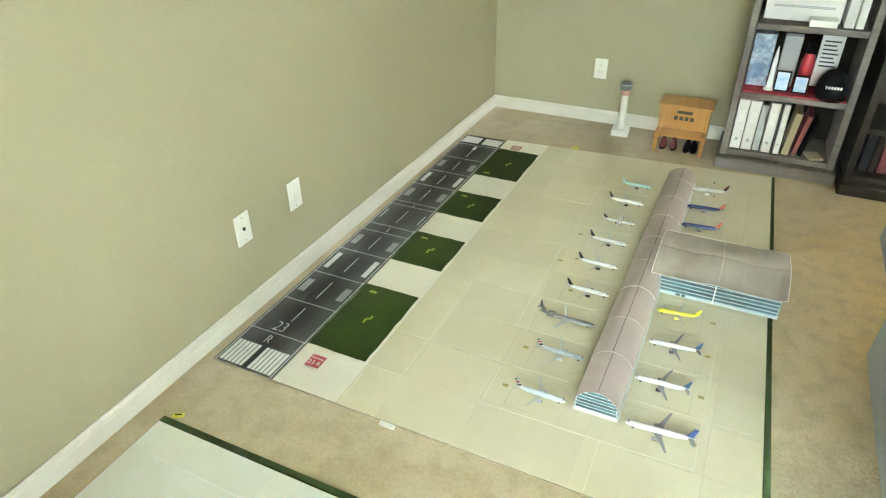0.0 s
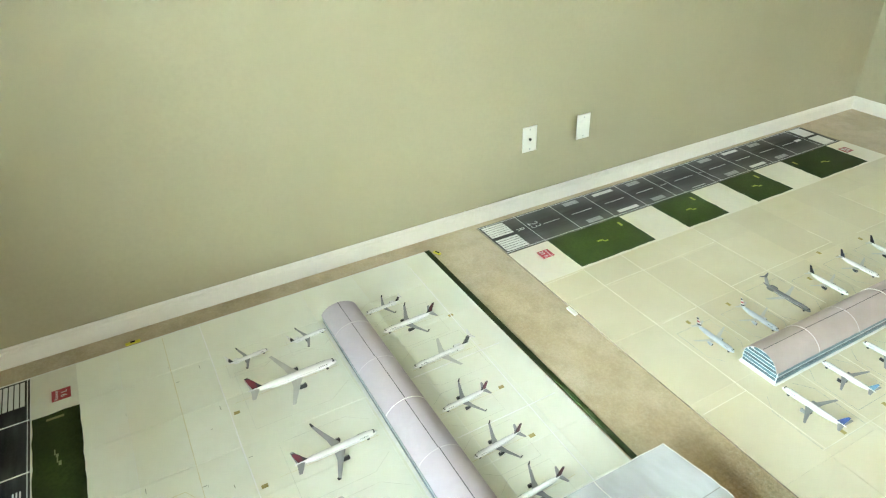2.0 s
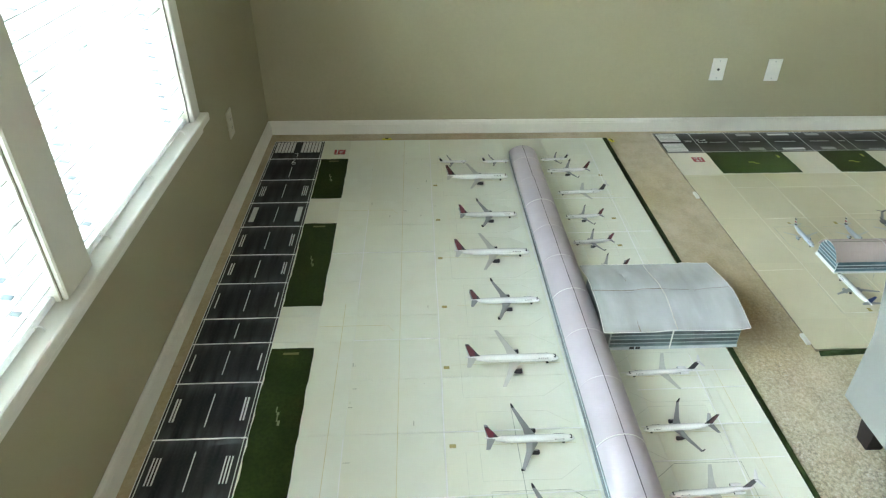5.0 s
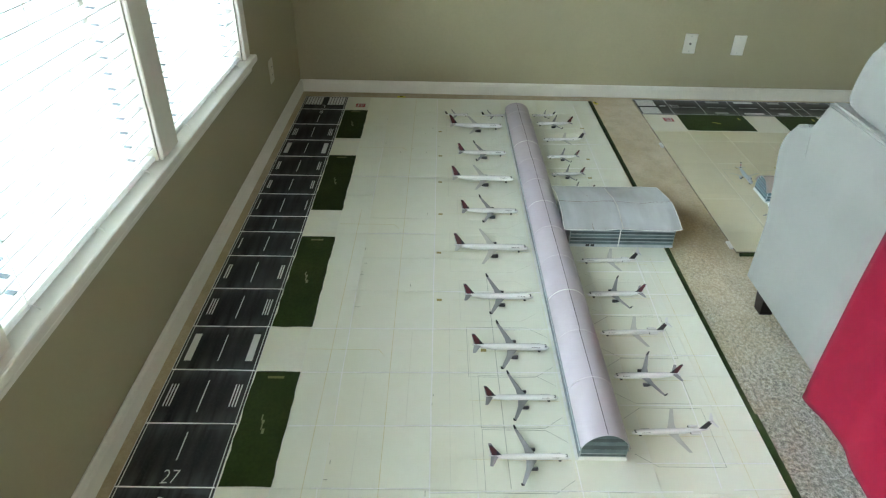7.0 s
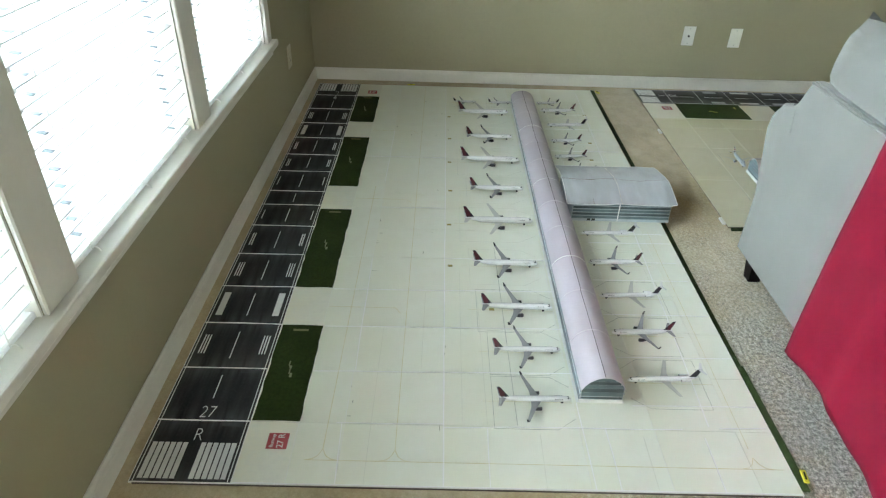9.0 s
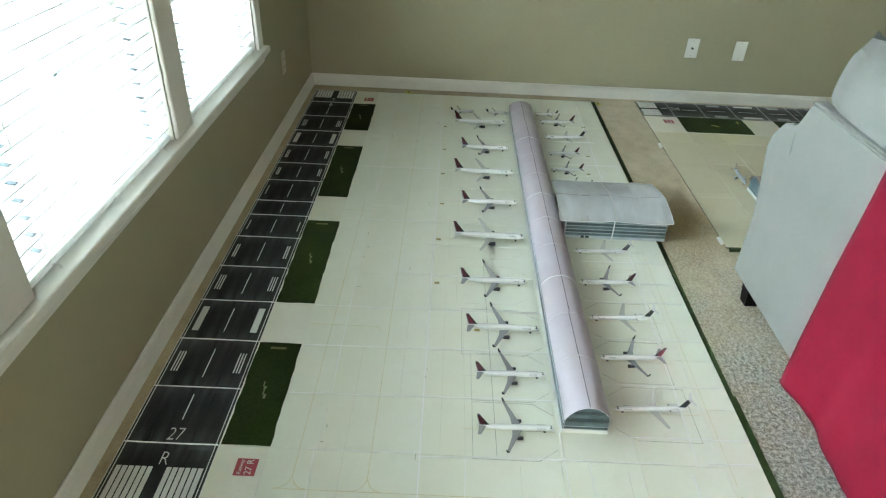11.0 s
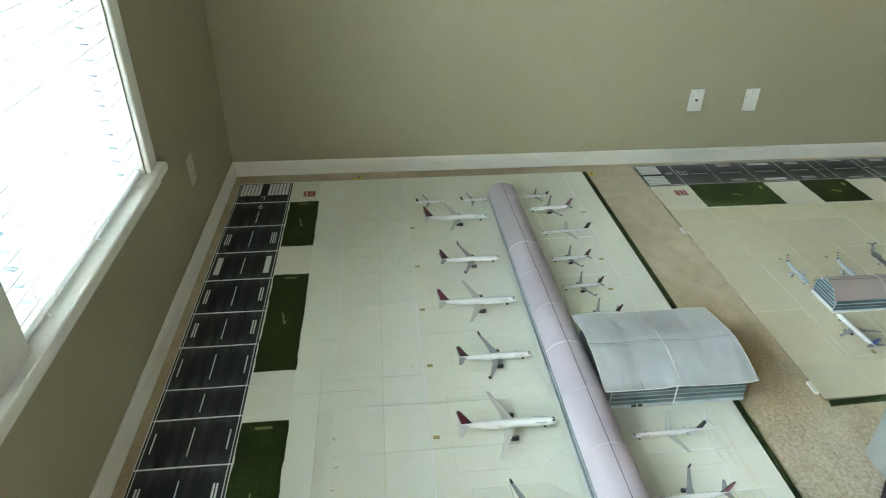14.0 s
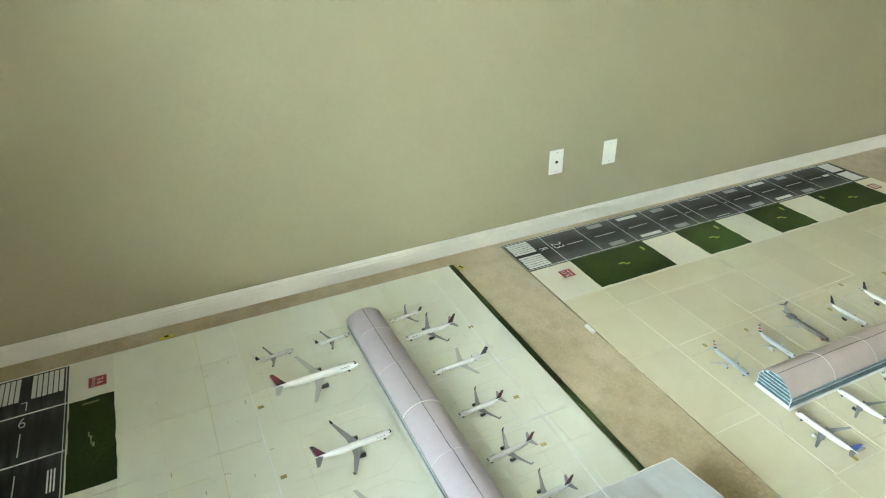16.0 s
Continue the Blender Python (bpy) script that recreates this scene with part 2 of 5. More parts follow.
P_STEEL = mat("model_dull_metal", (0.145, 0.145, 0.155), 0.3, metal=0.2)
P_SILVER = mat("model_bare_metal", (0.50, 0.56, 0.62), 0.3, metal=0.25)
P_LINE = mat("model_window_line", (0.5, 0.5, 0.5), 0.4)
P_NAVY = mat("model_navy", (0.010, 0.009, 0.016), 0.3)
P_RED = mat("model_red", (0.07, 0.005, 0.012), 0.3)
P_SCARLET = mat("model_scarlet", (0.32, 0.018, 0.03), 0.3)
P_DARKFIN = mat("model_dark_blue", (0.012, 0.014, 0.034), 0.3)
BOTTLE_RED = mat("bottle_red", (0.30, 0.012, 0.02), 0.3)
P_BLUE = mat("model_blue", (0.055, 0.115, 0.22), 0.3)
P_DEEP = mat("model_deep_blue", (0.02, 0.045, 0.17), 0.3)
P_ORANGE = mat("model_orange_red", (0.62, 0.12, 0.05), 0.3)
P_YELLOW = mat("model_yellow", (0.72, 0.68, 0.03), 0.3)
P_TEAL = mat("model_pale_teal", (0.42, 0.66, 0.66), 0.3)
P_ENGINE = mat("engine_dark", (0.02, 0.02, 0.027), 0.3)
P_TYRE = mat("model_tyre", (0.03, 0.03, 0.03), 0.7)


def carpet_material():
    m = bpy.data.materials.new("carpet_pile")
    m.use_nodes = True
    nt = m.node_tree
    b = nt.nodes["Principled BSDF"]
    b.inputs["Roughness"].default_value = 0.95
    b.inputs["Sheen Weight"].default_value = 0.25
    base = ramp_mix(nt, noise_fac(nt, 1.1, 0.36, 0.62, 3.0), (0.48, 0.405, 0.27), (0.46, 0.365, 0.215))
    base = ramp_mix(nt, noise_fac(nt, 3.4, 0.45, 0.64, 6.0), base, (0.40, 0.315, 0.175))
    tc = nt.nodes.new("ShaderNodeTexCoord")

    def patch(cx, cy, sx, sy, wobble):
        """Mask of a soft uneven patch about (cx, cy)."""
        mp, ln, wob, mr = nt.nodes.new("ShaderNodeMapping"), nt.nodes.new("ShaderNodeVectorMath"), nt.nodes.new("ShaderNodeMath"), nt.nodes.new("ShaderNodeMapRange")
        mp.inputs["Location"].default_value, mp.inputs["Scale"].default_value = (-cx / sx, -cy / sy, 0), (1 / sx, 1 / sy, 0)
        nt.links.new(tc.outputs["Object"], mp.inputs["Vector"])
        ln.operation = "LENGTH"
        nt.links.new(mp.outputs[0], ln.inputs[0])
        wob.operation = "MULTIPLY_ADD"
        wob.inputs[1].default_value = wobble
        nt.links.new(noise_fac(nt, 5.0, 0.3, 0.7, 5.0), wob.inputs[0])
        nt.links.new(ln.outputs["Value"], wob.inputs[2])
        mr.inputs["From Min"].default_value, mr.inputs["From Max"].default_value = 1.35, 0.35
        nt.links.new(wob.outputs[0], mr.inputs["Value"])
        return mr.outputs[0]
    # grey tint near the armchair: cool, dimmer window light put into the colour
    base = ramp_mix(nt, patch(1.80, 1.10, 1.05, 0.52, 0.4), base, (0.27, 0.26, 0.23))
    # golden tint on the east side: warm light put into the colour
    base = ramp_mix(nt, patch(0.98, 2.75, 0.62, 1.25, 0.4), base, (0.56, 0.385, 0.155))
    # brown patch by the hall: part stain, part the hall's shadow drawn as colour
    base = ramp_mix(nt, patch(0.36, 1.12, 0.34, 0.17, 0.6), base, (0.39, 0.28, 0.13))
    half = nt.nodes.new("ShaderNodeMath")
    half.operation = "MULTIPLY"
    half.inputs[1].default_value = 0.55
    nt.links.new(noise_fac(nt, 15.0, 0.46, 0.68, 5.0), half.inputs[0])
    base = ramp_mix(nt, half.outputs[0], base, (0.325, 0.258, 0.145))
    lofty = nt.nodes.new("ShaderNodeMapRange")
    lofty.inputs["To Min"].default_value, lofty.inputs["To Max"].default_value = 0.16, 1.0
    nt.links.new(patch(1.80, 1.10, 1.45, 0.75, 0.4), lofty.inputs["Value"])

    def loose(fac):
        q = nt.nodes.new("ShaderNodeMath")
        q.operation = "MULTIPLY"
        nt.links.new(fac, q.inputs[0])
        nt.links.new(lofty.outputs[0], q.inputs[1])
        return q.outputs[0]
    grain = nt.nodes.new("ShaderNodeTexNoise")
    grain.inputs["Scale"].default_value, grain.inputs["Detail"].default_value, grain.inputs["Roughness"].default_value = 85.0, 9.0, 0.92
    nt.links.new(tc.outputs["Object"], grain.inputs["Vector"])

    def tufts(lo, hi):
        mr = nt.nodes.new("ShaderNodeMapRange")
        mr.inputs["From Min"].default_value, mr.inputs["From Max"].default_value = lo, hi
        nt.links.new(grain.outputs[0], mr.inputs["Value"])
        return loose(mr.outputs[0])
    pile = ramp_mix(nt, tufts(0.505, 0.445), base, (0.06, 0.055, 0.045))
    pile = ramp_mix(nt, tufts(0.515, 0.575), pile, (0.60, 0.57, 0.50))
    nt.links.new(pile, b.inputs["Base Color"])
    nz = grain
    bp = nt.nodes.new("ShaderNodeBump")
    bp.inputs["Strength"].default_value, bp.inputs["Distance"].default_value = 0.30, 0.012
    nt.links.new(nz.outputs[0], bp.inputs["Height"])
    nt.links.new(bp.outputs[0], b.inputs["Normal"])
    return m


for _m in (THROW, GRASS, BLACK, TAPE, LEG, SHELF_SHADE):
    _m.node_tree.nodes["Principled BSDF"].inputs["Specular IOR Level"].default_value = 0.12
CARPET = carpet_material()


def pane_material():
    m = bpy.data.materials.new("window_glass")
    m.use_nodes = True
    nt = m.node_tree
    b = nt.nodes["Principled BSDF"]
    b.inputs["Base Color"].default_value = (0.95, 0.98, 0.97, 1)
    b.inputs["Roughness"].default_value, b.inputs["Transmission Weight"].default_value, b.inputs["IOR"].default_value = 0.0, 1.0, 1.05
    return m


PANE = pane_material()


def outside_material(name, low, high, tint):
    """Bright hazy daylight with pale foliage and house shapes, far outside the windows."""
    m = bpy.data.materials.new(name)
    m.use_nodes = True
    nt = m.node_tree
    nt.nodes.remove(nt.nodes["Principled BSDF"])
    em = nt.nodes.new("ShaderNodeEmission")
    col = ramp_mix(nt, noise_fac(nt, 1.6, 0.55, 0.68, 5.0), tint, (0.055, 0.08, 0.075))
    nt.links.new(col, em.inputs[0])
    tc = nt.nodes.new("ShaderNodeTexCoord")
    xyz = nt.nodes.new("ShaderNodeSeparateXYZ")
    nt.links.new(tc.outputs["Object"], xyz.inputs[0])
    up = nt.nodes.new("ShaderNodeMapRange")
    up.inputs["From Min"].default_value, up.inputs["From Max"].default_value = 2.0, 7.0
    up.inputs["To Min"].default_value, up.inputs["To Max"].default_value = low, high
    nt.links.new(xyz.outputs["Z"], up.inputs["Value"])
    nt.links.new(up.outputs[0], em.inputs[1])
    nt.links.new(em.outputs[0], nt.nodes["Material Output"].inputs[0])
    return m


OUTSIDE = outside_material("bright_outdoors", GROUND_GLOW, OUTSIDE_GLOW, (0.95, 1.0, 0.97))
EAST_FILL = outside_material("east_fill_glow", EAST_GLOW * 0.8, EAST_GLOW, (1.0, 0.93, 0.74))

# ---- mesh helpers ----
def box(bm, x0, y0, z0, x1, y1, z1, bevel=0.0, seg=1):
    vs = [bm.verts.new((x, y, z)) for x in (x0, x1) for y in (y0, y1) for z in (z0, z1)]
    fs = [bm.faces.new([vs[i] for i in q]) for q in ((0, 1, 3, 2), (4, 6, 7, 5), (0, 4, 5, 1), (2, 3, 7, 6), (0, 2, 6, 4), (1, 5, 7, 3))]
    if bevel:
        es = list({e for f in fs for e in f.edges})
        bmesh.ops.bevel(bm, geom=es, offset=bevel, segments=seg, affect="EDGES", profile=0.5)
    return bm


def prism(bm, poly, z0, z1, axis="z"):
    """A flat polygon (two coordinates a corner) drawn out from z0 to z1 along an axis."""
    def at(p, h):
        return {"z": (p[0], p[1], h), "y": (p[0], h, p[1]), "x": (h, p[0], p[1])}[axis]
    a, b = ([bm.verts.new(at(p, h)) for p in poly] for h in (z0, z1))
    bm.faces.new(a[::-1]), bm.faces.new(b)
    for i in range(len(poly)):
        j = (i + 1) % len(poly)
        bm.faces.new((a[i], a[j], b[j], b[i]))
    return bm


def loft(bm, rings, caps=True):
    rows = [[bm.verts.new(p) for p in r] for r in rings]
    n = len(rows[0])
    for a, b in zip(rows, rows[1:]):
        for i in range(n):
            bm.faces.new((a[i], a[(i + 1) % n], b[(i + 1) % n], b[i]))
    if caps:
        bm.faces.new(rows[0][::-1]), bm.faces.new(rows[-1])
    return bm


def tube(bm, p, q, r0, r1=None, n=10):
    p, q = Vector(p), Vector(q)
    r1 = r0 if r1 is None else r1
    side = (q - p).orthogonal().normalized()
    up = (q - p).normalized().cross(side)
    ang = [2 * math.pi * i / n for i in range(n)]
    return loft(bm, [[c + r * (math.cos(a) * side + math.sin(a) * up) for a in ang] for c, r in ((p, r0), (q, r1))])


def mesh_of(name, bm, material, smooth=False):
    bmesh.ops.recalc_face_normals(bm, faces=bm.faces)
    me = bpy.data.meshes.new(name)
    bm.to_mesh(me)
    bm.free()
    me.materials.append(material)
    if smooth:
        me.shade_smooth()
        me.set_sharp_from_angle(angle=radians(40))
    return me


def part(name, bm, material, parent=None, label="", smooth=False):
    ob = new(name, mesh_of(name, bm, material, smooth))
    ob.parent = parent
    if label:
        ob["label"] = label
    return ob


def thing(name, label, category, m=None, group="", kind=""):
    ob = new(name)
    ob.empty_display_size = 0.05
    if m is not None:
        ob.matrix_basis = m
    return tagged(ob, label, category, group, kind)


def B():
    return bmesh.new()


def lettering(text, size, material, depth=0.0006, thin=0.0):
    """A mesh of flat letters, lying in the xy plane, centred."""
    cu = bpy.data.curves.new("lettering", "FONT")
    cu.body, cu.size, cu.align_x, cu.align_y, cu.extrude = text, size, "CENTER", "CENTER", depth
    cu.offset = -thin * size
    ob = new("lettering", cu)
    bpy.context.view_layer.update()
    me = bpy.data.meshes.new_from_object(ob.evaluated_get(bpy.context.evaluated_depsgraph_get()))
    bpy.data.objects.remove(ob)
    me.materials.clear()
    me.materials.append(material)
    return me


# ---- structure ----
floor = tagged(part("floor", box(B(), XW - 0.15, YS - 0.15, -0.1, XE, YN + 0.15, 0.0), CARPET), "beige short-pile carpet, worn and flecked, with light and shade tints in its colour", "carpet", kind="structure")
ceiling = tagged(part("ceiling", box(B(), XW - 0.15, YS - 0.15, ZC, XE + 0.15, YN + 0.15, ZC + 0.1), CEIL), "plain white ceiling", "ceiling", kind="structure")
tagged(part("wall_west", prism(B(), [(XW - 0.15, YS), (XW, YS), (XW + SLANT * (YN - YS), YN), (XW - 0.15, YN)], 0, ZC), WALL), "plain olive-beige painted wall with two white plates", "wall", kind="structure")
tagged(part("wall_north", box(B(), XW - 0.15, YN, 0, XE, YN + 0.15, ZC), WALL), "plain olive-beige painted wall behind the bookcase", "wall", kind="structure")
# unseen opening, added so that a glow can fill the room from the east
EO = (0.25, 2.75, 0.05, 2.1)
bm = B()
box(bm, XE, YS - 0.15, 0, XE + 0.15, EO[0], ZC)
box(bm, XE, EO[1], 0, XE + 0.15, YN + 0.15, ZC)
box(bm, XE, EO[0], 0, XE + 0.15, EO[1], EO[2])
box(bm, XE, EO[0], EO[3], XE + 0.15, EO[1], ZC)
tagged(part("wall_east", bm, WALL), "olive-beige painted wall with an added unseen opening for fill light", "wall", kind="structure")
WIN = [(-0.112, 0.757), (0.887, 1.742), (1.872, 2.72)]
SILL, HEAD = 0.543, 2.05
bm = B()
edges = [XW - 0.15] + [v for w in WIN for v in w] + [XE]
box(bm, XW - 0.15, YS - 0.15, 0, XE, YS, SILL - 0.03)
box(bm, XW - 0.15, YS - 0.15, HEAD, XE, YS, ZC)
for a, b in zip(edges[::2], edges[1::2]):
    box(bm, a, YS - 0.15, SILL - 0.03, b, YS, HEAD)
tagged(part("wall_south", bm, WALL), "olive-beige painted wall with three windows", "wall", kind="structure")


def baseboard(name, length, m):
    prof = [(0, 0), (0.014, 0), (0.014, 0.054), (0.011, 0.059), (0.011, 0.065), (0.006, 0.070), (0.004, 0.075), (0, 0.075)]
    ob = part(name, prism(B(), prof, 0, length, "x"), TRIM)
    ob.matrix_basis = m
    return tagged(ob, "white painted moulded baseboard", "baseboard", kind="structure")


baseboard("baseboard", YN - YS - 0.001, pose(XW + 0.0005 + SLANT * (YN - YS), YN - 0.0005, 0, 0, 0, -90 - math.degrees(SLANT)))
baseboard("baseboard", XE - XW - 0.03, pose(XW + 0.015, YS + 0.0005, 0))
baseboard("baseboard", XE - XW - 0.03, pose(XE - 0.015, YN - 0.0005, 0, 0, 0, 180))

# window trim, sashes and blinds
W0, W1 = WIN[0][0], WIN[-1][1]
trim = thing("trim", "white painted window casing with moulded sill", "window trim", pose(0, 0, 0), kind="structure")
part("sill", box(B(), W0 - 0.103, YS - 0.06, SILL - 0.03, W1 + 0.118, YS + 0.040, SILL, 0.006, 2), TRIM, trim)
part("apron", box(B(), W0 - 0.075, YS + 0.0005, SILL - 0.070, W1 + 0.075, YS + 0.016, SILL - 0.0305, 0.004), TRIM, trim)
part("apron_moulding", box(B(), W0 - 0.09, YS + 0.0005, SILL - 0.046, W1 + 0.09, YS + 0.027, SILL - 0.0305, 0.006, 2), TRIM, trim)
for a, b in ((W0 - 0.075, W0), (W1, W1 + 0.075)):
    part("side_casing", box(B(), a, YS + 0.0005, SILL, b, YS + 0.017, HEAD, 0.004), TRIM, trim)
for a, b in ((WIN[0][1], WIN[1][0]), (WIN[1][1], WIN[2][0])):
    part("mullion_casing", box(B(), a - 0.002, YS + 0.0005, SILL, b + 0.002, YS + 0.015, HEAD, 0.004), TRIM, trim)
part("head_casing", box(B(), W0 - 0.09, YS + 0.0005, HEAD, W1 + 0.09, YS + 0.02, HEAD + 0.09, 0.005), TRIM, trim)

CORD_HOLE = mesh_of("cord_hole", box(B(), -0.008, -0.011, 0.0008, 0.008, 0.011, 0.0024, 0.0004), HOLE)
SLAT_PITCH, SLAT_TILT = 0.043, -10.0
for n, (a, b) in enumerate(WIN):
    win = thing("window_%d" % (n + 1), "white framed sash window behind a raised-slat blind", "window", pose(0, 0, 0), kind="structure")
    y0, y1 = YS - 0.13, YS - 0.10
    for x0, x1 in ((a + 0.001, a + 0.035), (b - 0.035, b - 0.001)):
        part("window_frame", box(B(), x0, y0, SILL + 0.001, x1, y1, HEAD - 0.001, 0.003), TRIM, win)
    for z0, z1 in ((SILL + 0.001, SILL + 0.045), ((SILL + HEAD) / 2 - 0.02, (SILL + HEAD) / 2 + 0.02), (HEAD - 0.045, HEAD - 0.001)):
        part("sash_rail", box(B(), a + 0.0355, y0, z0, b - 0.0355, y1, z1, 0.003), TRIM, win)
    for z0, z1 in ((SILL + 0.0455, (SILL + HEAD) / 2 - 0.0205), ((SILL + HEAD) / 2 + 0.0205, HEAD - 0.0455)):
        pane = part("pane", box(B(), a + 0.036, y0 + 0.012, z0, b - 0.036, y0 + 0.016, z1), PANE, win)
        pane.visible_shadow = False
    for x0, x1 in ((a + 0.0005, a + 0.0065), (b - 0.0065, b - 0.0005)):
        part("jamb", box(B(), x0, y1 + 0.0005, SILL + 0.001, x1, YS, HEAD - 0.0075), TRIM, win)
    part("head_jamb", box(B(), a + 0.0005, y1 + 0.0005, HEAD - 0.007, b - 0.0005, YS, HEAD - 0.0005), TRIM, win)
    yb = YS - 0.031
    blind = thing("window_blind", "white horizontal slat blind, lowered with open slats", "blind", pose((a + b) / 2, yb, SILL), group="window blinds")
    w = (b - a) / 2 - 0.010
    part("bottom_rail", box(B(), -w, -0.025, 0.004, w, 0.025, 0.022, 0.004), BLIND, blind)
    part("head_rail", box(B(), -w, -0.03, HEAD - SILL - 0.060, w, 0.03, HEAD - SILL - 0.008, 0.003), BLIND, blind)
    slat = mesh_of("slat", loft(B(), [[(x, -0.025, -0.001), (x, -0.012, 0.0012), (x, 0.012, 0.0016), (x, 0.0245, 0.0014), (x, 0.025, -0.0016), (x, 0.012, -0.0012), (x, -0.012, -0.0016)] for x in (-w, w)]), BLIND)
    z = 0.05
    while z < HEAD - SILL - 0.07:
        s = new("slat", slat)
        s.parent = blind
        s.matrix_basis = pose(0, 0, z, SLAT_TILT, 0, 0)
        for x in (-w * 0.76, w * 0.76):
            hole = new("cord_hole", CORD_HOLE)
            hole.parent = blind
            hole.matrix_basis = pose(x, 0, z, SLAT_TILT, 0, 0)
        z += SLAT_PITCH
    for x in (-w * 0.76, w * 0.76):
        part("ladder_tape", box(B(), x - 0.006, -0.0275, 0.02, x + 0.006, -0.0268, HEAD - SILL - 0.06), CORD, blind, "narrow woven tape holding the slats")
    for x in (-w * 0.76, 0.0, w * 0.76):
        for dy in (-0.026, 0.026):
            part("ladder_cord", tube(B(), (x, dy, 0.02), (x, dy, HEAD - SILL - 0.05), 0.0012, n=5), CORD, blind)
        hook = B()
        pts = [(x, 0.035 + 0.012 * math.cos(q), 0.006 + 0.012 * math.sin(q)) for q in [math.pi * k / 6 for k in range(7)]]
        for p, q in zip(pts, pts[1:]):
            tube(hook, p, q, 0.0016, n=6)
        part("hold_down_hook", hook, PLATE, blind, "small white curved hook on the sill")


def wall_plate(kind, m):
    """A plate in its own xz plane, facing -y; 7.5 cm wide and 11.8 cm high."""
    t = thing("wall_plate", {"jack": "white cable wall plate with a dark jack", "blank": "white wall plate with two screws", "outlet": "white double power outlet plate", "outlet_in_shade": "white double power outlet plate below the window, darkened for shade"}[kind], "wall plate", m, group="wall plates")
    face = PLATE_SHADE if kind == "outlet_in_shade" else PLATE
    part("plate", box(B(), -0.0375, -0.006, -0.059, 0.0375, -0.0005, 0.059, 0.003, 2), face, t)
    if kind == "jack":
        part("jack", tube(B(), (0, -0.010, 0.0), (0, -0.006, 0.0), 0.0065, n=12), SLOT, t, "dark round jack")
    if kind in ("outlet", "outlet_in_shade"):
        for z in (-0.02, 0.02):
            part("socket", box(B(), -0.017, -0.0085, z - 0.014, 0.017, -0.006, z + 0.014, 0.002), face, t)
            for x in (-0.006, 0.006):
                part("slot", box(B(), x - 0.001, -0.0092, z - 0.004, x + 0.001, -0.0085, z + 0.006), SLOT, t)
    else:
        part("insert", box(B(), -0.016, -0.0075, -0.032, 0.016, -0.006, 0.032, 0.001), PLATE, t) if kind == "blank" else None
    for z in (-0.045, 0.045):
        part("screw", tube(B(), (0, -0.0072, z), (0, -0.006, z), 0.003, n=8), GREY_PRINT, t)
    return t


wall_plate("jack", pose(XW + SLANT * 2.39, 1.566, 0.343, 0, 0, 90))
wall_plate("blank", pose(XW + SLANT * 2.68, 1.862, 0.338, 0, 0, 90))
wall_plate("outlet_in_shade", pose(-0.565, YS, 0.350, 0, 0, 180))
wall_plate("outlet", pose(-0.552, YN, 0.325))

# outside
tagged(part("backdrop", box(B(), -60.0, -6.2, -30.0, 30.0, -6.15, 16.0), OUTSIDE), "bright hazy daylight with pale trees outside", "backdrop", kind="structure")
# warm fill panel added behind the unseen east opening
tagged(part("backdrop", box(B(), 9.0, -4.0, -2.0, 9.05, 8.0, 6.0), EAST_FILL), "warm glowing panel, added unseen to fill the room with light", "backdrop", kind="structure")

# ---- model aircraft ----
def ring(x, r, zc, n=14, squash=1.0):
    return [(x, r * math.cos(2 * math.pi * i / n), zc + squash * r * math.sin(2 * math.pi * i / n)) for i in range(n)]


